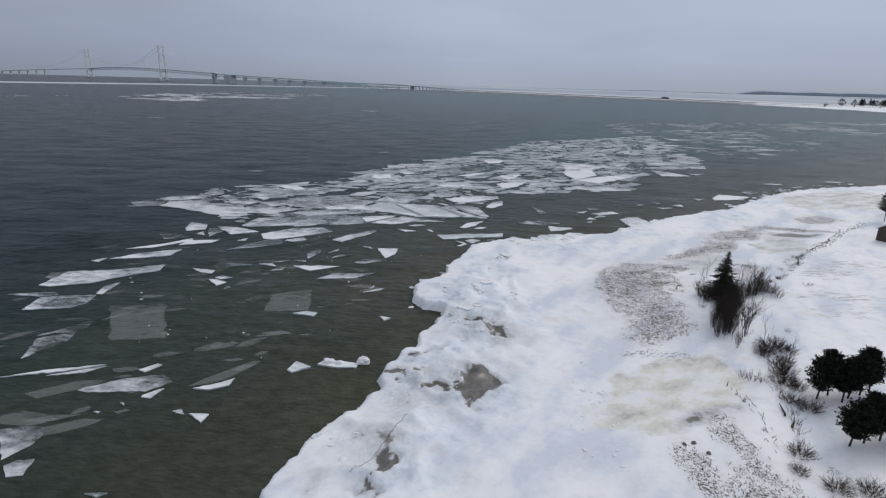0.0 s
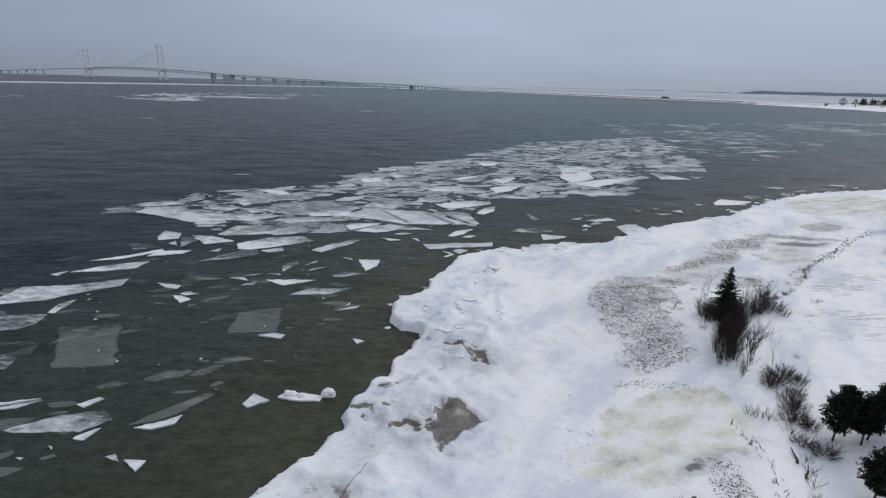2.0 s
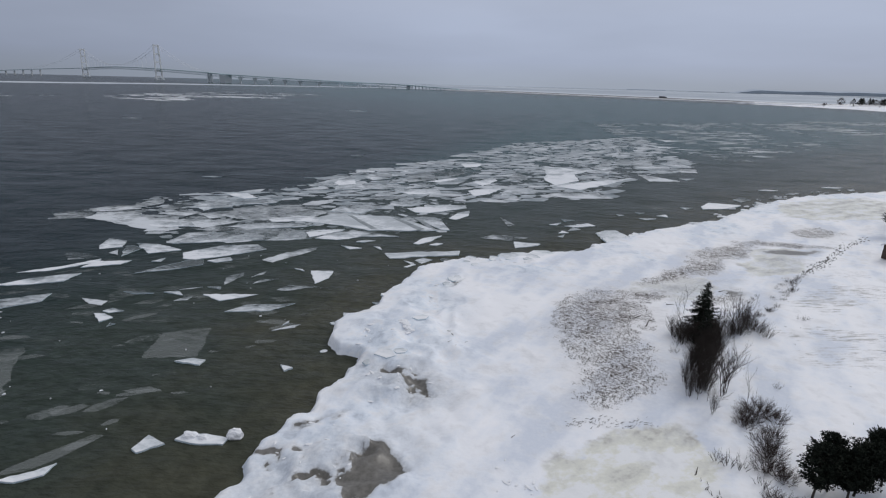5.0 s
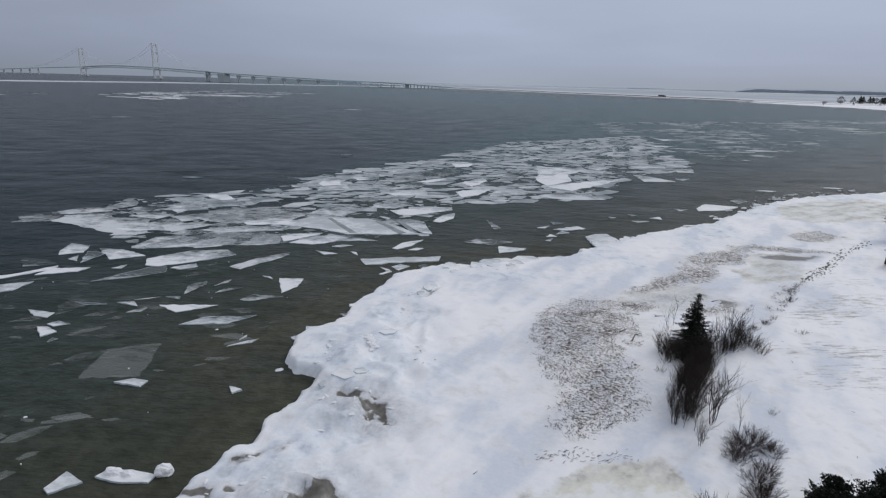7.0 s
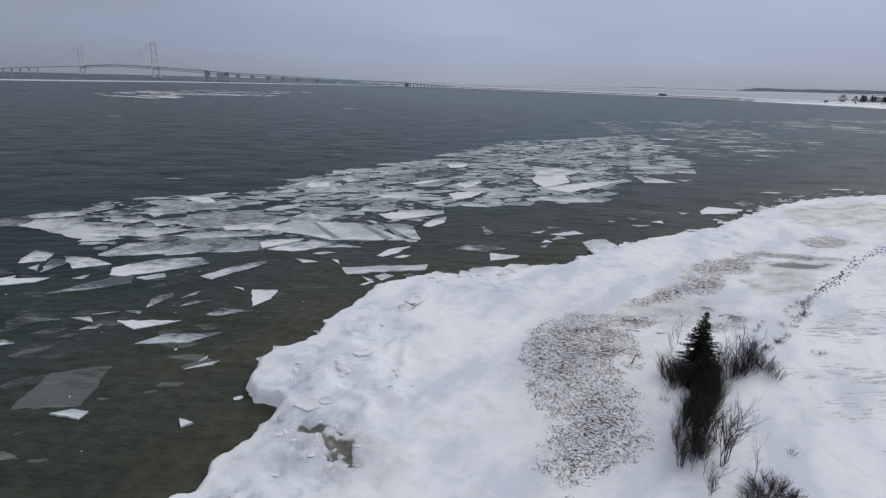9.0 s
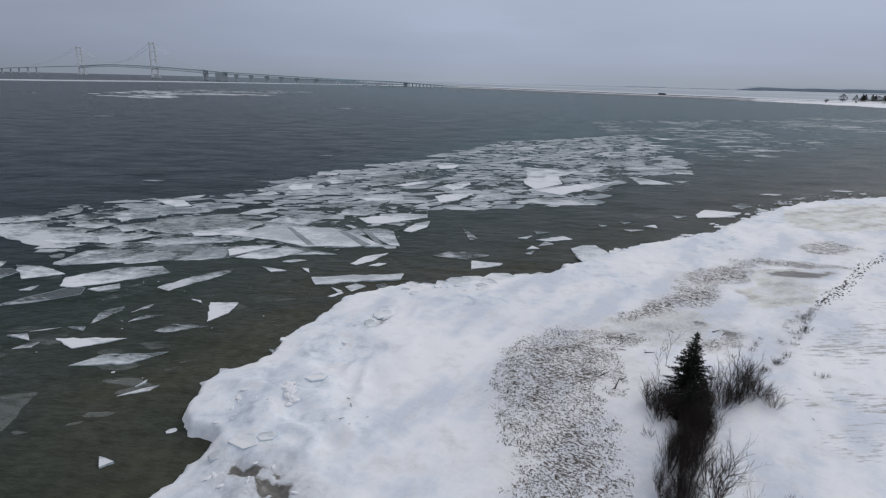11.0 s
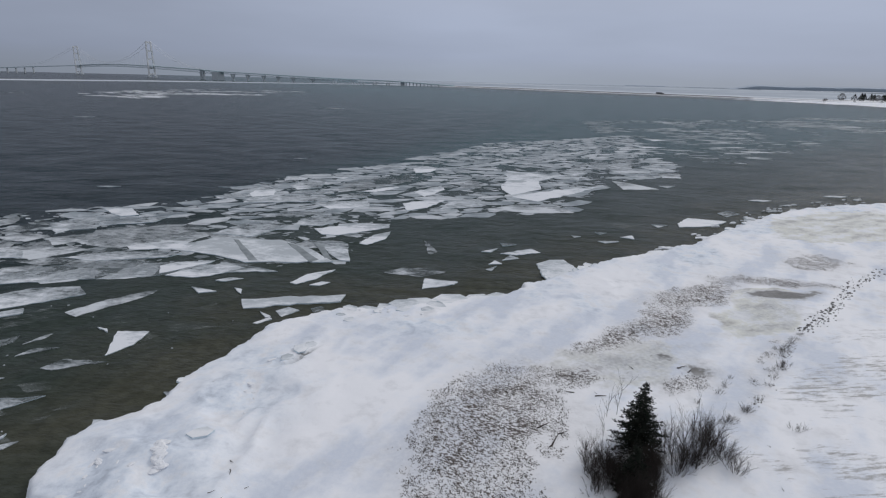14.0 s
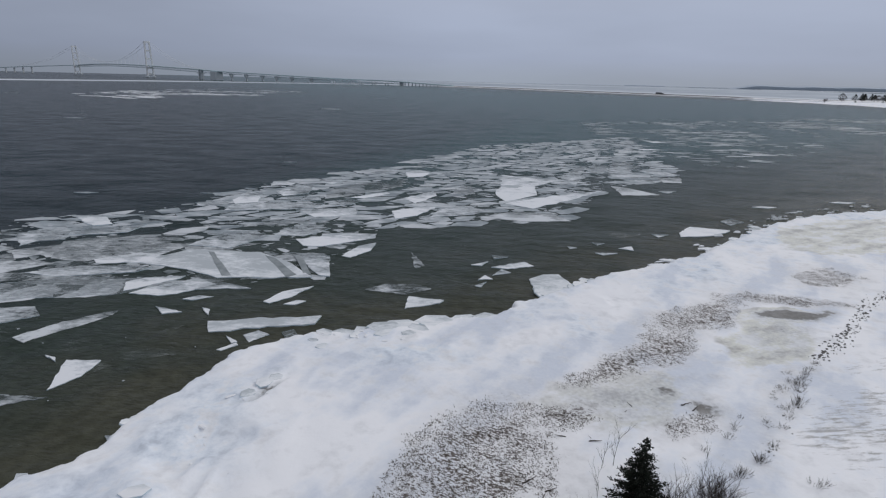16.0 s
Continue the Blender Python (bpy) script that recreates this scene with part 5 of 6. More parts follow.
def fir(x, y, tall, wide, seed, label):
    rng = random.Random(seed)
    top = tagged(new("fir_tree"), label, "tree")
    top.location = (x, y, height_at(x, y) - 0.05)
    s = Shape()
    for i in range(6):
        s.twig((0, 0, tall * i / 6), (0.02 * i, 0, tall * (i + 1) / 6), 0.14 * (1 - i / 6.5), 0.14 * (1 - (i + 1) / 6.5), 7)
    part("trunk", s.mesh("trunk", BARK), top)
    limbs, crown = Shape(), Shape()
    z = 0.35
    while z < tall - 0.05:
        t = z / tall
        reach = wide * (1 - t) ** 0.95 * (0.8 + 0.2 * math.sin(z * 9)) + 0.08
        for _ in range(max(4, int(10 * (1 - t) + 3))):
            a = rng.uniform(0, 2 * math.pi)
            r = reach * rng.uniform(0.72, 1.15)
            tip = Vector((r * math.cos(a), r * math.sin(a), z - 0.10 * r + rng.uniform(-0.1, 0.1)))
            root = Vector((0, 0, z + 0.1))
            limbs.twig(root, tip, 0.022, 0.006)
            k = max(2, int(r / 0.16))
            for i in range(1, k + 1):
                q = root.lerp(tip, i / k) + Vector((0, 0, -0.06 * math.sin(math.pi * i / k)))
                leaf_clump(crown, q, 0.22, rng, 0.35, 6)
        z += 0.17
    leaf_clump(crown, Vector((0, 0, tall)), 0.15, rng, 1.5, 5)
    part("limbs", limbs.mesh("limbs", BARK), top)
    part("crown", crown.mesh("crown", NEEDLES), top, "dense near-black needles")
    return top


def pine(x, y, tall, wide, seed, label, bare=0.3):
    rng = random.Random(seed)
    top = tagged(new("pine_tree"), label, "tree", "pines by the field")
    top.location = (x, y, height_at(x, y) - 0.05)
    s, lean = Shape(), Vector((rng.uniform(-0.1, 0.1), rng.uniform(-0.1, 0.1), 1))
    for i in range(5):
        s.twig(lean * (tall * 0.85 * i / 5), lean * (tall * 0.85 * (i + 1) / 5), 0.10 * (1 - i / 6), 0.10 * (1 - (i + 1) / 6), 7)
    part("trunk", s.mesh("trunk", BARK), top)
    limbs, crown = Shape(), Shape()
    for _ in range(320):
        u, a = rng.random(), rng.uniform(0, 2 * math.pi)
        z = tall * (bare + (1 - bare) * u)
        r = wide * (1 - (abs(u - 0.42) / 0.62) ** 2.4) * rng.uniform(0.35, 1.0) * (0.82 + 0.25 * noise.noise((a * 1.2, z, seed)))
        tip = lean * z + Vector((max(r, 0.08) * math.cos(a), max(r, 0.08) * math.sin(a), rng.uniform(0, 0.15)))
        root = lean * max(tall * 0.2, z - 0.35 * r - 0.1)
        limbs.twig(root, tip, 0.02, 0.006)
        for i in range(3):
            leaf_clump(crown, root.lerp(tip, 0.65 + 0.18 * i), 0.24, rng, 0.9, 7)
    part("limbs", limbs.mesh("limbs", BARK), top)
    part("crown", crown.mesh("crown", NEEDLES), top, "dense dark green needle tufts")
    return top


def branch(s, p, d, length, r, depth, rng, spread, droop=0.0):
    """A bare stem that forks."""
    k = 3
    for i in range(k):
        q = p + d * (length / k)
        s.twig(p, q, r * (1 - 0.22 * i), r * (1 - 0.22 * (i + 1)))
        p = q
        if depth:
            for _ in range(2 if depth > 1 else rng.randint(1, 2)):
                e = (d + Vector((rng.uniform(-1, 1), rng.uniform(-1, 1), rng.uniform(-0.3, 0.7))) * spread).normalized()
                branch(s, p, e, length * rng.uniform(0.35, 0.6), r * 0.55, depth - 1, rng, spread)
        d = (d + Vector((rng.uniform(-1, 1), rng.uniform(-1, 1), 0.1 - droop)) * 0.16).normalized()


def shrub_kind(tall, wide, stems, seed, mat, depth=2, thick=0.028, spread=0.7):
    rng = random.Random(seed)
    s = Shape()
    for _ in range(stems):
        a = rng.uniform(0, 2 * math.pi)
        r = wide * rng.random() ** 0.7
        d = Vector((math.cos(a) * r * 1.0 / tall, math.sin(a) * r * 1.0 / tall, 1)).normalized()
        branch(s, Vector((math.cos(a) * r * 0.45, math.sin(a) * r * 0.45, -0.1)), d, tall * rng.uniform(0.55, 0.95), thick * rng.uniform(0.7, 1.1), depth, rng, spread)
    return s.mesh("shrub_stems", mat)


SHRUBS = {
    "tall": [shrub_kind(2.3, 1.6, 22, 90 + i, TWIG, 2, 0.025, 0.75) for i in range(3)],
    "round": [shrub_kind(1.05, 1.6, 60, 95 + i, RED_TWIG, 2, 0.021, 0.9) for i in range(3)],
    "low": [shrub_kind(0.8, 0.8, 12, 99 + i, TWIG, 1, 0.02, 0.7) for i in range(2)],
    "thicket": [shrub_kind(3.1, 0.9, 17, 111 + i, TWIG, 2, 0.025, 0.6) for i in range(3)],
    "bare_tree": [shrub_kind(4.0, 1.3, 5, 116 + i, TWIG, 3, 0.045, 0.65) for i in range(2)],
    "tuft": [shrub_kind(0.6, 0.8, 34, 121 + i, STRAW, 1, 0.011, 0.4) for i in range(2)],
    "sapling": [shrub_kind(3.6, 0.1, 1, 104 + i, TWIG, 2, 0.035, 0.55) for i in range(2)],
}
SHRUB_LABELS = {"tall": "tall bare dark shrub in a thicket on the snowy bank", "round": "bare rounded reddish-brown shrub standing in snow", "thicket": "slender upright bare stems crowded in a dark thicket", "bare_tree": "small leafless many-stemmed tree beside the fir", "tuft": "dry brown weed clump standing in snow", "low": "small bare twiggy bush in the snow", "sapling": "thin leafless sapling standing in snow"}


def shrub(kind, x, y, size=1.0, turn=0.0):
    group = SHRUBS[kind]
    ob = new({"sapling": "sapling", "bare_tree": "bare_tree"}.get(kind, "shrub"), group[int(abs(x * 7 + y * 3)) % len(group)])
    ob.matrix_world = pose(x, y, height_at(x, y) - 0.05, 0, 0, turn) @ Matrix.Diagonal((size, size, size, 1))
    return tagged(ob, SHRUB_LABELS[kind], {"sapling": "sapling", "bare_tree": "tree"}.get(kind, "shrub"), "shrubs on the bank")


fir(42.2, 80.8, 6.3, 3.0, 7, "dark pointed fir tree rising from a bare thicket")
fir(40.2, 75.6, 4.2, 2.0, 9, "smaller dark fir hidden among bare stems")
for i, (x, y, tall, wide) in enumerate(((37.6, 50.0, 4.3, 1.5), (39.3, 50.9, 4.7, 1.6), (41.0, 50.4, 4.6, 1.6), (42.7, 51.1, 4.8, 1.7), (39.9, 49.6, 4.2, 1.4), (44.0, 51.6, 4.4, 1.4),
                                        (35.7, 42.3, 4.2, 1.5), (37.3, 42.8, 4.6, 1.7), (39.0, 43.2, 4.5, 1.7), (40.9, 43.6, 4.6, 1.7), (42.6, 43.0, 4.3, 1.6))):
    pine(x, y, tall * 1.06, wide * 1.3, 20 + i, "dark bushy pine on a short trunk in snow")
pine(106.5, 134.4, 7.5, 2.4, 40, "dark pine on a bare trunk beside the cabin", 0.35)
pine(117.0, 146.0, 8.5, 2.6, 41, "dark pine on a bare trunk beside the cabin", 0.3)
rng = random.Random(77)
for i in range(34):
    t = rng.random() ** 0.8
    shrub("thicket", 34.4 + 4.6 * t + rng.uniform(-1.0, 1.0) * (0.9 + 0.5 * t), 64.2 + 8.6 * t + rng.uniform(-0.6, 0.6), rng.uniform(0.55, 0.85) * (1 - 0.2 * t), rng.uniform(0, 360))
for i in range(30):
    t = rng.random()
    shrub("thicket", 38.3 + 5.2 * t + rng.uniform(-0.7, 0.5), 76.0 + 2.2 * t + rng.uniform(-0.9, 0.9), rng.uniform(0.42, 0.66), rng.uniform(0, 360))
for i in range(18):
    t = rng.random()
    shrub("thicket", 39.2 + 2.2 * t + rng.uniform(-1.2, 1.4), 72.6 + 4.0 * t + rng.uniform(-0.5, 0.5), rng.uniform(0.5, 0.75), rng.uniform(0, 360))
for i in range(9):
    shrub("tall", 37.6 + 2.6 * rng.random(), 76.4 + 2.6 * rng.random(), rng.uniform(0.5, 0.8), rng.uniform(0, 360))
for i in range(11):
    shrub("tall", 44.0 + 5.2 * rng.random(), 78.0 + 3.8 * rng.random(), rng.uniform(0.55, 0.85), rng.uniform(0, 360))
for x, y, size in ((45.0, 79.0, 1.05), (46.6, 80.2, 0.85), (47.9, 80.6, 0.8), (37.5, 64.4, 1.1), (38.6, 67.2, 1.0), (34.9, 61.0, 0.55), (37.3, 77.8, 0.6)):
    shrub("bare_tree", x, y, size, x * 71)
for x, y, size in ((38.0, 60.4, 1.05), (39.6, 61.4, 1.15), (37.0, 59.2, 0.85), (40.5, 60.2, 0.8), (35.9, 53.2, 1.0), (36.8, 54.6, 1.1), (37.4, 56.4, 0.95), (35.6, 48.0, 1.0), (34.6, 49.4, 0.8), (30.6, 40.8, 0.85), (36.6, 52.0, 0.9), (30.9, 36.5, 0.8), (33.4, 36.2, 0.9), (29.0, 38.4, 0.6), (38.8, 57.8, 0.8)):
    shrub("round", x, y, size, x * 40)
for x, y, size in ((57.2, 84.2, 0.9), (58.0, 84.4, 0.7), (33.0, 53.8, 1.4), (32.4, 54.4, 1.2), (33.8, 53.2, 1.3), (34.5, 51.0, 1.2), (33.0, 45.6, 1.1), (32.2, 43.9, 1.2), (33.6, 47.0, 1.0), (31.4, 42.2, 0.8), (46.3, 78.9, 1.2), (56.5, 88.9, 0.7), (59.0, 91.8, 0.8), (60.4, 93.4, 0.7), (61.2, 94.9, 0.9), (64.3, 98.4, 0.9), (67.6, 102.6, 0.8), (58.0, 92.8, 0.6), (56.0, 93.5, 0.6), (50.4, 88.5, 0.6), (53.3, 90.2, 0.7), (37.2, 75.8, 1.2), (36.0, 73.5, 1.0), (54.2, 86.9, 1.0), (54.4, 87.0, 0.9), (65.2, 99.7, 1.1), (62.4, 95.8, 1.0), (63.4, 96.6, 0.9), (54.8, 92.1, 0.7), (51.6, 85.0, 0.9), (52.2, 85.3, 0.8), (66.4, 101, 0.9), (43.8, 66.0, 0.8)):
    shrub("low", x, y, size, x * 31)
for x, y, size in ((65.1, 99.7, 1.3), (64.6, 100.4, 1.1), (65.8, 101.0, 1.0), (62.6, 95.6, 1.1), (63.2, 96.4, 1.0), (51.6, 85.2, 1.0), (52.3, 85.6, 0.9), (51.0, 84.9, 0.8), (54.3, 87.0, 1.2), (60.7, 95.2, 0.8), (67.1, 102.1, 1.0), (61.0, 97.0, 0.7), (69.8, 104.5, 1.0), (54.4, 91.4, 0.7), (53.6, 90.8, 0.6), (68.4, 103.2, 0.9)):
    shrub("tuft", x, y, size * 0.8, x * 47)
for x, y, size in ((41.1, 86.0, 0.65), (42.1, 86.3, 0.85), (35.2, 63.0, 0.7), (34.4, 63.4, 0.55), (38.2, 77.4, 0.8), (36.9, 58.8, 0.8), (37.4, 54.9, 0.95), (48.0, 83.6, 0.9), (38.9, 62.6, 0.9), (34.9, 61.6, 0.6), (39.6, 81.8, 0.8), (110, 138, 1.8)):
    shrub("sapling", x, y, size, x * 53)


# ---- dead grass standing through the snow ----
def grass_stuff():
    rng, s = random.Random(5), Shape()
    n_ = 150000
    px, py = np.random.default_rng(3).uniform([15, 26], [104, 146], (n_, 2)).T
    grass, pond, melt, field = masks(px, py)
    clumpy = fractal(px, py, 1.6, 15, 3)
    keep = np.nonzero((grass * (0.30 + 1.3 * clumpy) > 0.52) & (pond < 0.6))[0][:17000]
    h = height(px[keep], py[keep])[0]
    for k, z in zip(keep, h):
        p = Vector((px[k], py[k], z - 0.01))
        for _ in range(4):
            a = rng.gauss(2.5, 0.9)
            d = Vector((math.cos(a), math.sin(a), rng.uniform(0.1, 0.6))) * rng.uniform(0.07, 0.23)
            w = Vector((-d.y, d.x, 0)).normalized() * rng.uniform(0.022, 0.052)
            q = p + Vector((rng.uniform(-0.3, 0.3), rng.uniform(-0.3, 0.3), 0))
            s.add([q - w, q + w, q + d], [(0, 1, 2)])
    return tagged(new("dead_grass", s.mesh("dead_grass", STRAW)), "tufts of brown dead grass poking through snow", "grass", kind="stuff")


grass_stuff()


# ---- stones along the bank, driftwood and litter ----
def stone_mesh(seed):
    bm = bmesh.new()
    bmesh.ops.create_icosphere(bm, subdivisions=2, radius=1.0)
    for v in bm.verts:
        k = 1 + 0.35 * noise.noise(v.co * 1.3 + Vector((seed * 5.0, 1, 2)))
        v.co = Vector((v.co.x * k, v.co.y * 0.75 * k, v.co.z * 0.6 * k))
    me = bpy.data.meshes.new("stone")
    bm.to_mesh(me)
    bm.free()
    me.materials.append(STONE)
    return me


STONES = [stone_mesh(i) for i in range(5)]


def stone(x, y, size, turn, label="grey field stone half buried in snow"):
    ob = new("stone", STONES[int(turn) % 5])
    ob.matrix_world = pose(x, y, height_at(x, y) + size * 0.15, 0, 0, turn) @ Matrix.Diagonal((size, size, size, 1))
    return tagged(ob, label, "stone", "stones along the bank")


BANK = [(55.5, 87.7), (57.8, 90.1), (63.5, 97.0), (70.4, 105.3), (76.7, 110.8), (82.4, 116.2), (89.2, 123.8), (100.1, 131.9)]
for i in range(290):
    t = (3.1 + 3.9 * rng.random()) if rng.random() < 0.86 else 3.2 * rng.random()
    k = min(int(t), len(BANK) - 2)
    x, y = (BANK[k][j] + (BANK[k + 1][j] - BANK[k][j]) * (t - k) for j in (0, 1))
    off = rng.gauss(0, 0.35 + 0.25 * (t > 3))
    stone(x - 0.7 * off, y + 0.7 * off, (0.06 + 0.16 * rng.random() ** 2) * (1.0 if t > 3 else 0.7), rng.uniform(0, 360))
for x, y, size in ((21.2, 42.1, 0.22), (22.1, 42.3, 0.26), (22.8, 40.9, 0.25)):
    stone(x, y, size, x * 91, "dark wet stone lying on the snow")


def stick_mesh(seed):
    r, s = random.Random(seed), Shape()
    p, d = Vector((-0.5, 0, 0.02)), Vector((1, 0, 0.02))
    for i in range(4):
        q = p + d * 0.25
        s.twig(p, q, 0.05 * (1 - 0.15 * i), 0.05 * (1 - 0.15 * (i + 1)), 5)
        p, d = q, (d + Vector((0, r.uniform(-0.5, 0.5), r.uniform(-0.05, 0.1)))).normalized()
    return s.mesh("driftwood_stick", DRIFTWOOD)


STICKS = [stick_mesh(i) for i in range(4)]


def stick(x, y, size, turn):
    ob = new("driftwood_stick", STICKS[int(abs(turn)) % 4])
    ob.matrix_world = pose(x, y, height_at(x, y) + 0.03, 0, rng.uniform(-12, 4), turn) @ Matrix.Diagonal((size, size * 1.2, size * 1.2, 1))
    return tagged(ob, "short dark piece of driftwood frozen into snow", "driftwood", "driftwood")


for i in range(95):
    stick(20.6 + 8.6 * rng.random(), 59.7 + rng.gauss(0, 0.45), rng.uniform(0.14, 0.42), rng.uniform(-40, 60))
for i in range(44):
    t = rng.random()
    stick(30.2 - 2.9 * t + 1.2 * math.sin(3 * t) + rng.gauss(0, 0.25), 52.0 - 12.5 * t + rng.gauss(0, 0.3), rng.uniform(0.2, 0.6), rng.uniform(30, 110))
for x, y, size, turn in ((35.6, 81.5, 1.6, 40), (35.0, 84.0, 1.2, 10), (36.5, 83.2, 1.0, 25), (38.6, 90.5, 1.0, 160), (37.0, 88.6, 0.8, 60), (39.0, 92.0, 0.8, 10), (52.0, 96.0, 1.2, 10), (52.6, 95.2, 1.0, 30), (9.5, 74.3, 0.5, 20), (9.9, 76.9, 0.7, -55), (9.3, 78.3, 0.6, -60), (11.5, 75.6, 0.45, 10), (33.0, 47.5, 2.0, 60), (32.4, 45.4, 1.8, 65), (30.2, 53.0, 1.0, 40), (10.3, 73.9, 0.4, 40), (15.5, 57.5, 0.5, 30), (55.5, 107.5, 0.6, 0), (41.5, 89.8, 1.1, 15), (46.5, 96.0, 0.7, 100)):
    stick(x, y, size, turn)
for i in range(70):
    x, y = rng.uniform(28, 56), rng.uniform(56, 100)
    if not (34 < x < 50 and 62 < y < 86):
        stick(x, y, rng.uniform(0.12, 0.4), rng.uniform(0, 180))


# ---- the cabin at the edge of the field ----
def cabin(x, y, turn):
    top = tagged(new("cabin"), "small dark timber cabin with snow on its roof", "cabin")
    top.matrix_world = pose(x, y, height_at(x, y) - 0.05, 0, 0, turn)
    s = Shape()
    for i in range(11):
        s.box(-2.6, -2.0, 0.24 * i, 2.6, -1.82, 0.24 * i + 0.225)
        s.box(-2.6, 1.82, 0.24 * i, 2.6, 2.0, 0.24 * i + 0.225)
        s.box(-2.62, -1.82, 0.24 * i, -2.44, 1.82, 0.24 * i + 0.225)
        s.box(2.44, -1.82, 0.24 * i, 2.62, 1.82, 0.24 * i + 0.225)
    for sx in (-2.6, 2.42):
        s.add([(sx, -2, 2.62), (sx, 2, 2.62), (sx, 0, 3.9), (sx + 0.18, -2, 2.62), (sx + 0.18, 2, 2.62), (sx + 0.18, 0, 3.9)], [(0, 2, 1), (3, 4, 5), (0, 3, 5, 2), (2, 5, 4, 1)])
    part("wall", s.mesh("wall", TIMBER), top)
    for side in (-1, 1):
        r = Shape()
        r.add([(-2.9, side * 2.4, 2.36), (2.9, side * 2.4, 2.36), (2.9, 0, 3.92), (-2.9, 0, 3.92), (-2.9, side * 2.4, 2.62), (2.9, side * 2.4, 2.62), (2.9, 0, 4.2), (-2.9, 0, 4.2)], [(0, 1, 2, 3), (4, 5, 6, 7), (0, 1, 5, 4), (1, 2, 6, 5), (3, 0, 4, 7)])
        part("roof", r.mesh("roof", ROOF_SNOW), top, "snow-covered roof slope")
    d = Shape()
    d.box(-0.45, -2.06, 0.05, 0.45, -2.01, 2.05)
    door = part("door", d.mesh("door", TIMBER), top)
    k = Shape()
    k.box(0.3, -2.12, 0.98, 0.36, -2.062, 1.12)
    part("handle", k.mesh("handle", STONE), door)
    for wx in (-1.7, 1.7):
        w = Shape()
        w.box(wx - 0.4, -2.05, 1.0, wx + 0.4, -2.01, 1.8)
        pane = part("window", w.mesh("window", GLASS_DARK), top)
        r = Shape()
        for a0, b0, a1, b1 in ((-0.48, 0.92, 0.48, 0.998), (-0.48, 1.802, 0.48, 1.88), (-0.48, 0.998, -0.402, 1.802), (0.402, 0.998, 0.48, 1.802)):
            r.box(wx + a0, -2.08, b0, wx + a1, -2.01, b1)
        part("window_frame", r.mesh("window_frame", TIMBER), pane)
    return top


cabin(93.6, 114.2, 20)


# ---- the causeway: road, culvert bridge, vehicles, trees ----
def ribbon(name, line, w, z, mat, label, category):
    s, pts = Shape(), [Vector((*p, z)) for p in line]
    rows = []
    for i, p in enumerate(pts):
        d = (pts[min(i + 1, len(pts) - 1)] - pts[max(i - 1, 0)]).normalized()
        n_ = Vector((-d.y, d.x, 0)) * w / 2
        rows += [p - n_, p + n_, p - n_ - Vector((0, 0, z + 1)), p + n_ - Vector((0, 0, z + 1))]
    s.add(rows, [(4 * i, 4 * i + 4, 4 * i + 5, 4 * i + 1) for i in range(len(pts) - 1)] + [(4 * i + 2, 4 * i + 6, 4 * i + 4, 4 * i) for i in range(len(pts) - 1)] + [(4 * i + 1, 4 * i + 5, 4 * i + 7, 4 * i + 3) for i in range(len(pts) - 1)])
    return tagged(new(name, s.mesh(name, mat)), label, category, kind="structure")


ribbon("road", [(14, 2030), (196, 1878), (398, 1636), (570, 1455), (690, 1345), (800, 1270), (1000, 1330)], 12, 3.4, ASPHALT, "grey wet road along the snowy causeway", "road")
ribbon("embankment", [(14, 2022), (190, 1868), (390, 1624), (560, 1440), (680, 1325), (790, 1245), (1000, 1300)], 124, 3.0, ROOF_SNOW, "snow-covered stone bank of the causeway", "embankment")

ribbon("rubble_bank", [(14, 2020), (186, 1862), (384, 1618), (552, 1432), (660, 1330)], 3, 4.7, STONE, "dark rubble along the causeway road", "embankment")


def far_tree(x, y, tall, wide, seed, evergreen):
    r, s = random.Random(seed), Shape()
    top = tagged(new("far_tree"), "small dark evergreen on the far shore" if evergreen else "small bare rounded tree on the far shore", "tree", "trees on the far shore")
    top.location = (x, y, 2.5)
    t = Shape()
    t.twig((0, 0, -1), (0, 0, tall * 0.8), tall * 0.035, tall * 0.012, 6)
    part("trunk", t.mesh("trunk", BARK), top)
    for _ in range(300):
        u, a = r.random(), r.uniform(0, 2 * math.pi)
        rad = wide * (1 - u if evergreen else math.sin(math.pi * (0.15 + 0.8 * u))) * r.uniform(0.4, 1)
        leaf_clump(s, Vector((rad * math.cos(a), rad * math.sin(a), tall * (0.18 + 0.8 * u))), tall * 0.07, r, 0.8, 4)
    part("crown", s.mesh("crown", NEEDLES if evergreen else TWIG), top)


for i, (x, y, tall, wide, green) in enumerate(((815, 1222, 20, 9, 0), (880, 1255, 17, 5, 1), (905, 1265, 20, 5, 1), (935, 1262, 18, 6, 0), (958, 1275, 19, 6, 1), (975, 1262, 18, 6, 1), (887, 1260, 20, 7, 1), (907, 1248, 17, 6, 0), (927, 1254, 19, 6, 1), (892, 1272, 15, 6, 0), (920, 1278, 17, 6, 1), (945, 1285, 18, 7, 1), (966, 1290, 19, 7, 0), (877, 1274, 18, 7, 1), (897, 1282, 20, 7, 1), (917, 1272, 18, 7, 1), (940, 1267, 19, 7, 1), (954, 1254, 17, 7, 0), (780, 1215, 7, 3, 0), (760, 1190, 7, 3, 0), (735, 1150, 6, 3, 0), (800, 1160, 6, 3, 1), (845, 1150, 5, 4, 0), (880, 1140, 5, 4, 1), (900, 1150, 6, 4, 0))):
    far_tree(x, y, tall * 0.8, wide * (1.4 if x > 870 else 1.0), 300 + i, green)


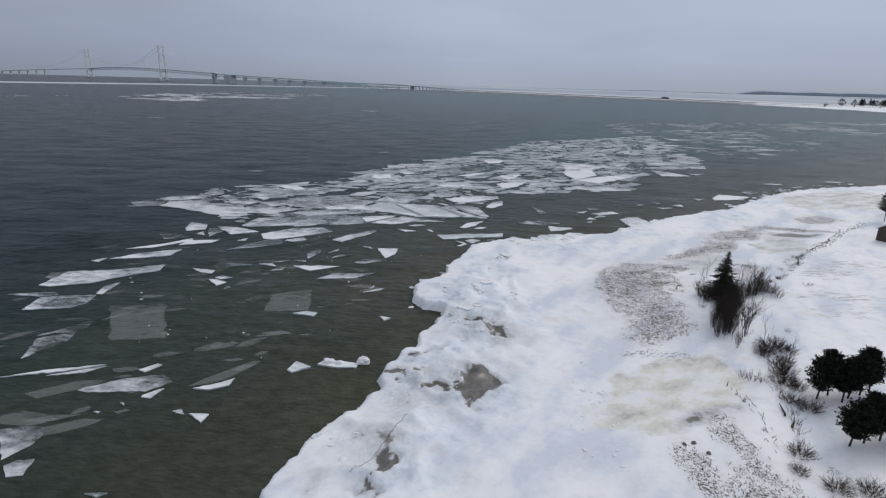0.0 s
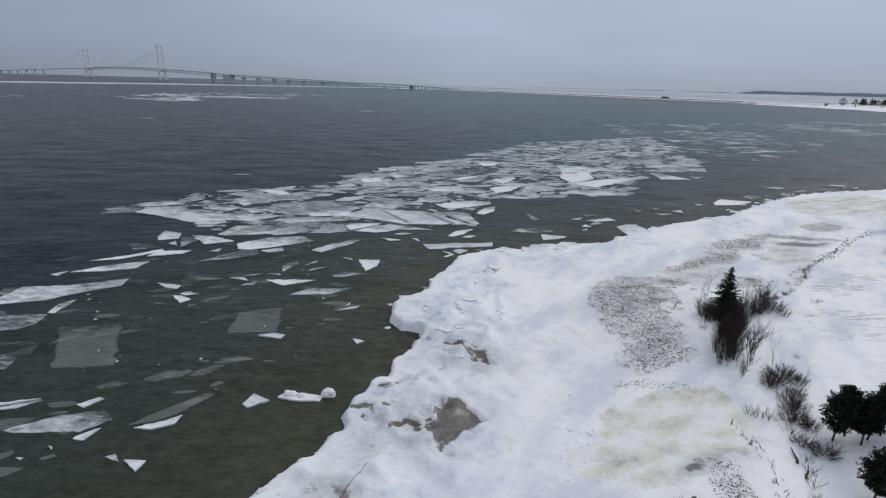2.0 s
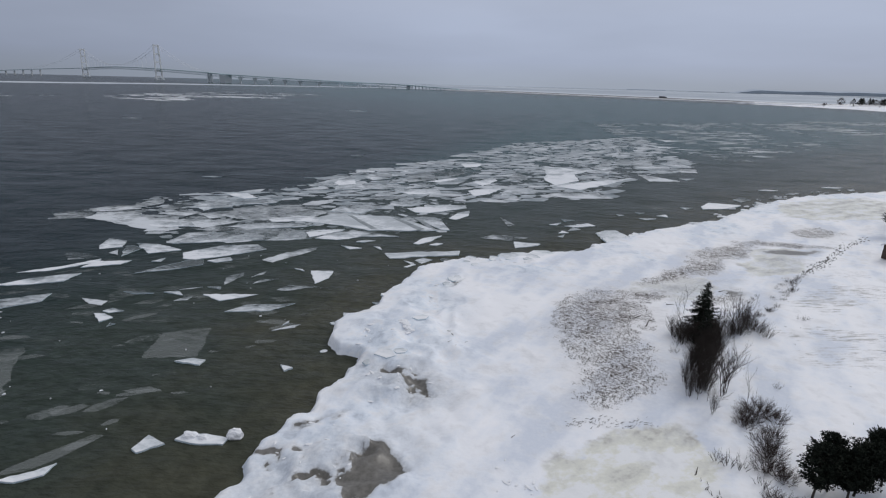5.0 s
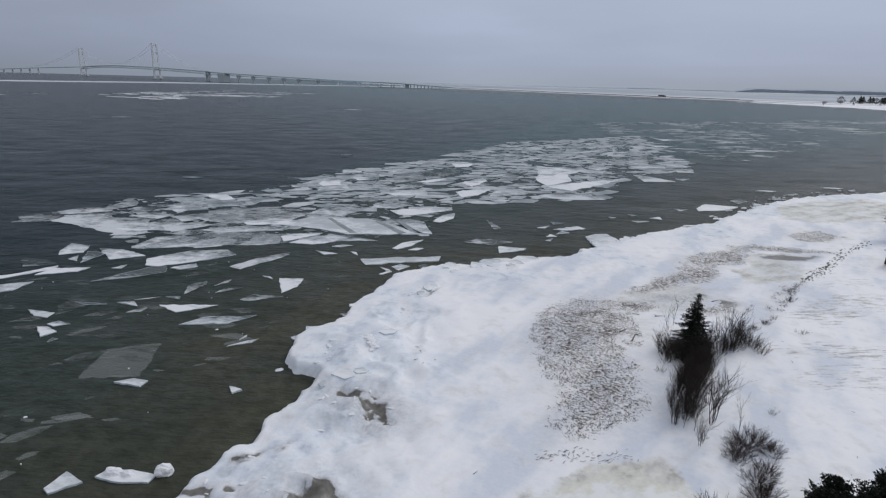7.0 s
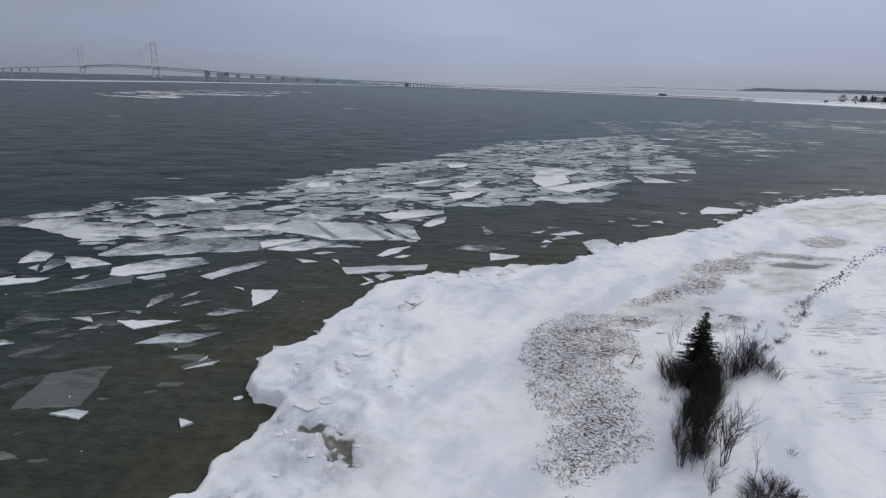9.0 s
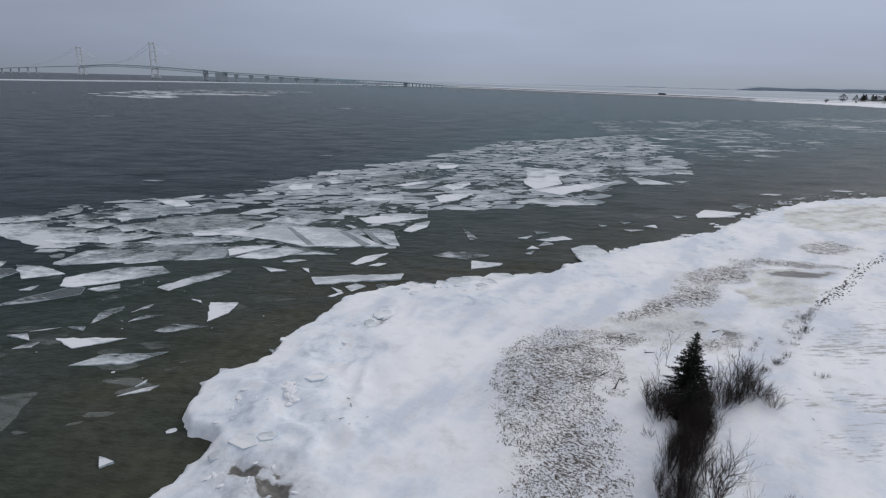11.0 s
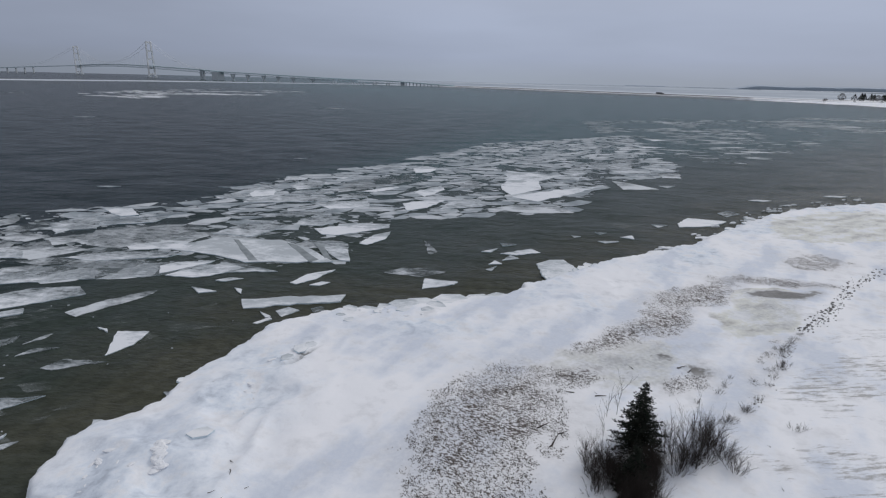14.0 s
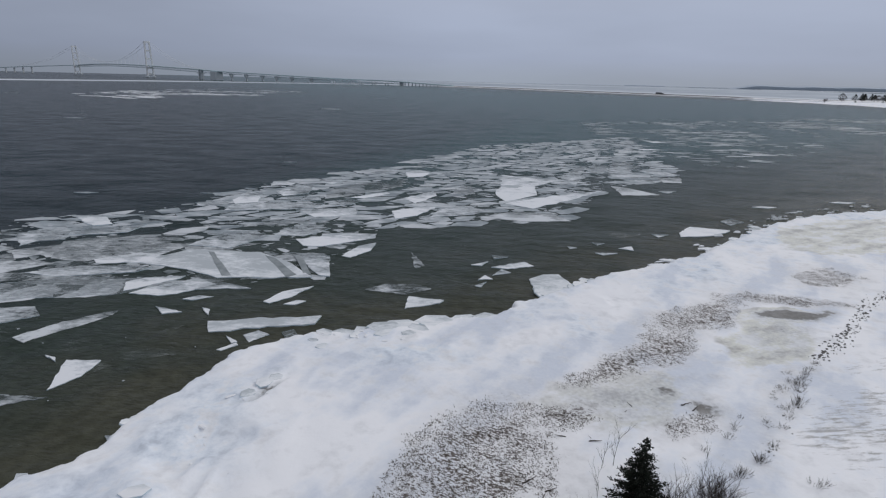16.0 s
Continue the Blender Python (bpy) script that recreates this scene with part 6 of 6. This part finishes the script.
def vehicle(name, x, y, turn, length, tall, label):
    top = tagged(new(name), label, "vehicle", "vehicles on the causeway")
    top.matrix_world = pose(x, y, 3.4, 0, 0, turn)
    s = Shape()
    s.box(-length / 2, -1.2, 0.7, length * 0.28, 1.2, tall)
    s.box(length * 0.3, -1.15, 0.7, length / 2, 1.15, tall * 0.72)
    s.box(-length / 2, -1.1, 0.5, length / 2, 1.1, 0.7)
    part("body", s.mesh("body", DARK_PAINT), top)
    g = Shape()
    g.box(length / 2 - 0.3, -1.0, tall * 0.45, length / 2 + 0.03, 1.0, tall * 0.68)
    part("windscreen", g.mesh("windscreen", GLASS_DARK), top)
    for wx in (-length * 0.38, -length * 0.2, length * 0.38):
        for side in (-1, 1):
            w = Shape()
            w.add([(wx + 0.5 * math.cos(a * math.pi / 5), side * 1.1 + k, 0.5 + 0.5 * math.sin(a * math.pi / 5)) for k in (-0.15, 0.15) for a in range(10)], [(a, (a + 1) % 10, 10 + (a + 1) % 10, 10 + a) for a in range(10)] + [tuple(range(9, -1, -1)), tuple(range(10, 20))])
            part("wheel", w.mesh("wheel", RUBBER), top)
    return top


vehicle("truck", 540, 1487, -45, 20, 4.4, "dark lorry driving along the snowy causeway")


def culvert_bridge():
    top = tagged(new("culvert_bridge"), "low dark concrete bridge in the causeway", "bridge")
    top.matrix_world = pose(668, 1326, 0, 0, 0, -44)
    s = Shape()
    s.box(-24, -16, 2.6, 24, -10, 4.2)
    part("deck", s.mesh("deck", STONE), top)
    for px_ in (-22, -8, 8, 22):
        p = Shape()
        p.box(px_ - 1, -16.5, -0.5, px_ + 1, -9, 2.6)
        part("pier", p.mesh("pier", DARK_PAINT), top)
    return top


culvert_bridge()


# ---- the long suspension bridge ----
def bridge():
    top = tagged(new("suspension_bridge"), "long suspension bridge with twin towers, haze in its pale colours", "bridge")
    near, far = Vector((-1480, 2867, 0)), Vector((-2339, 3613, 0))
    u = (far - near).normalized()
    n_ = Vector((-u.y, u.x, 0))
    main = [(near - u * 700, 34.5), (near - u * 544, 40), (near - u * 260, 47.5), (near, 54), (near.lerp(far, 0.25), 59), (near.lerp(far, 0.5), 62), (near.lerp(far, 0.75), 59.5), (far, 53), (far + Vector((-380, 60, 0)), 38), (Vector((-3250, 3700, 0)), 9)]
    approach = [(near - u * 700, 34.5), (Vector((-678, 2327, 0)), 25.5), (Vector((-460, 2225, 0)), 19), (Vector((-228, 2117, 0)), 15), (Vector((-163, 2087, 0)), 13), (Vector((20, 2003, 0)), 4.5)]

    def deck(points, name, thick, wide):
        s = Shape()
        for (a, za), (b, zb) in zip(points, points[1:]):
            s.beam(a + Vector((0, 0, za)), b + Vector((0, 0, zb)), wide, thick)
        return part(name, s.mesh(name, GREEN_STEEL), top)

    deck(main, "deck", 3.2, 18)
    deck(approach, "approach_deck", 3.0, 18)

    def truss(points, depth, step, name):
        s = Shape()
        for (a, za), (b, zb) in zip(points, points[1:]):
            k = max(1, int((b - a).length / step))
            for i in range(k):
                p, q = a.lerp(b, i / k) + Vector((0, 0, za + (zb - za) * i / k)), a.lerp(b, (i + 1) / k) + Vector((0, 0, za + (zb - za) * (i + 1) / k))
                down = Vector((0, 0, -depth))
                s.beam(p + down, q + down, 1.6)
                s.beam(p, p.lerp(q, 0.5) + down, 1.1)
                s.beam(p.lerp(q, 0.5) + down, q, 1.1)
        return part(name, s.mesh(name, GREEN_STEEL), top)

    truss(main[:8], 11, 30, "stiffening_truss")
    truss(approach[:5], 8, 22, "approach_truss")
    for foot in (near, far):
        s = Shape()
        for side in (-1, 1):
            s.beam(foot + n_ * side * 15 + Vector((0, 0, 2)), foot + n_ * side * 10.5 + Vector((0, 0, 168)), 7.5, 6)
        tower_part = part("tower", s.mesh("tower", IVORY), top, "pale ivory steel tower")
        for z in (16, 44, 86, 124, 164):
            w = 15 - 4.5 * z / 168
            c = Shape()
            c.beam(foot - n_ * w + Vector((0, 0, z)), foot + n_ * w + Vector((0, 0, z)), 5, 7)
            part("crossbeam", c.mesh("crossbeam", IVORY), tower_part)
        p = Shape()
        for side in (-1, 1):
            p.beam(foot + n_ * side * 15 + Vector((0, 0, -2)), foot + n_ * side * 15 + Vector((0, 0, 7)), 14, 14)
        p.beam(foot - n_ * 24 + Vector((0, 0, 1)), foot + n_ * 24 + Vector((0, 0, 1)), 18, 4)
        part("tower_pier", p.mesh("tower_pier", PIER), top)
    for side in (-1, 1):
        s = Shape()
        pts = [near - u * 560 + Vector((0, 0, 42))]
        for i in range(1, 9):
            t = i / 8
            pts.append(near - u * 560 * (1 - t) + Vector((0, 0, 42 + (168 - 42) * t - 28 * math.sin(math.pi * t) * (1 - 0.3 * t))))
        for i in range(1, 21):
            t = i / 20
            pts.append(near.lerp(far, t) + Vector((0, 0, 72 + (168 - 72) * (2 * t - 1) ** 2)))
        for i in range(1, 9):
            t = i / 8
            pts.append(far.lerp(far + Vector((-400, 62, 0)), t) + Vector((0, 0, 168 - (168 - 44) * t - 24 * math.sin(math.pi * t))))
        pts = [p + n_ * side * 10 for p in pts]
        for a, b in zip(pts, pts[1:]):
            s.beam(a, b, 0.8)
        part("main_cable", s.mesh("main_cable", IVORY), top)
        for i in range(10, 28):
            p = pts[i]
            h = Shape()
            h.beam(p, Vector((p.x, p.y, 58)), 0.35)
            part("suspender", h.mesh("suspender", IVORY), top)
    block = Shape()
    c = near - u * 690
    block.add([c + u * i * 30 + n_ * j * 15 + Vector((0, 0, z)) for z in (0, 33) for i, j in ((-0.6, -1), (1, -1), (1, 1), (-0.6, 1))], [(3, 2, 1, 0), (4, 5, 6, 7), (0, 1, 5, 4), (1, 2, 6, 5), (2, 3, 7, 6), (3, 0, 4, 7)])
    part("anchorage", block.mesh("anchorage", PIER), top, "massive grey concrete anchorage block")
    tower = Shape()
    c = near - u * 544
    for i in (-14, 14):
        tower.beam(c + u * i + Vector((0, 0, -2)), c + u * i * 0.8 + Vector((0, 0, 38)), 6, 9)
    tower.beam(c - u * 14 + Vector((0, 0, 26)), c + u * 14 + Vector((0, 0, 26)), 20, 4)
    part("cable_bent_pier", tower.mesh("cable_bent_pier", PIER), top)
    d = (Vector((20, 2003, 0)) - approach[0][0]).normalized()
    for x, y, z in ((-890.0, 2389.8, 32.5), (-821.6, 2369.5, 30.2), (-749.1, 2348.1, 27.8), (-684.8, 2329.0, 25.7), (-614.8, 2297.4, 23.6), (-527.6, 2256.6, 21.0)):
        p, s = Vector((x, y, 0)), Shape()
        s.beam(p + Vector((0, 0, -2)), p + Vector((0, 0, z * 0.4)), 5, 7)
        for side in (-1, 1):
            s.beam(p + Vector((0, 0, z * 0.3)), p + d * side * 9 + Vector((0, 0, z - 8)), 3, 6)
        s.beam(p - d * 9 + Vector((0, 0, z - 8)), p + d * 9 + Vector((0, 0, z - 8)), 2.2, 6)
        part("pier", s.mesh("pier", PIER), top)
    for x, y, z in ((-434.5, 2213.1, 18.6), (-356.8, 2176.9, 17.2), (-319.6, 2159.7, 16.6), (-269.8, 2136.4, 15.7), (-218.9, 2112.8, 14.7)):
        p = Vector((x, y, 0))
        for side in (-1, 1):
            s = Shape()
            s.beam(p + d * side * 5.5 + Vector((0, 0, -2)), p + d * side * 5.5 + Vector((0, 0, z - 7)), 4, 6)
            part("pier", s.mesh("pier", PIER), top)
    for i in range(14):
        s = Shape()
        p = Vector((-163, 2087, 0)).lerp(Vector((20, 2003, 0)), i / 14)
        z = 13 - 8.5 * i / 14
        s.beam(p + Vector((0, 0, -2)), p + Vector((0, 0, z)), 3 if i else 14, 6)
        part("viaduct_pier", s.mesh("viaduct_pier", PIER), top)
    for i in range(9):
        s = Shape()
        p = (far + Vector((-330, 55, 0))).lerp(Vector((-3200, 3695, 0)), i / 9)
        s.beam(p + Vector((0, 0, -2)), p + Vector((0, 0, 36 - 27 * i / 9)), 4.5, 10)
        part("far_pier", s.mesh("far_pier", PIER), top)
    return top


bridge()
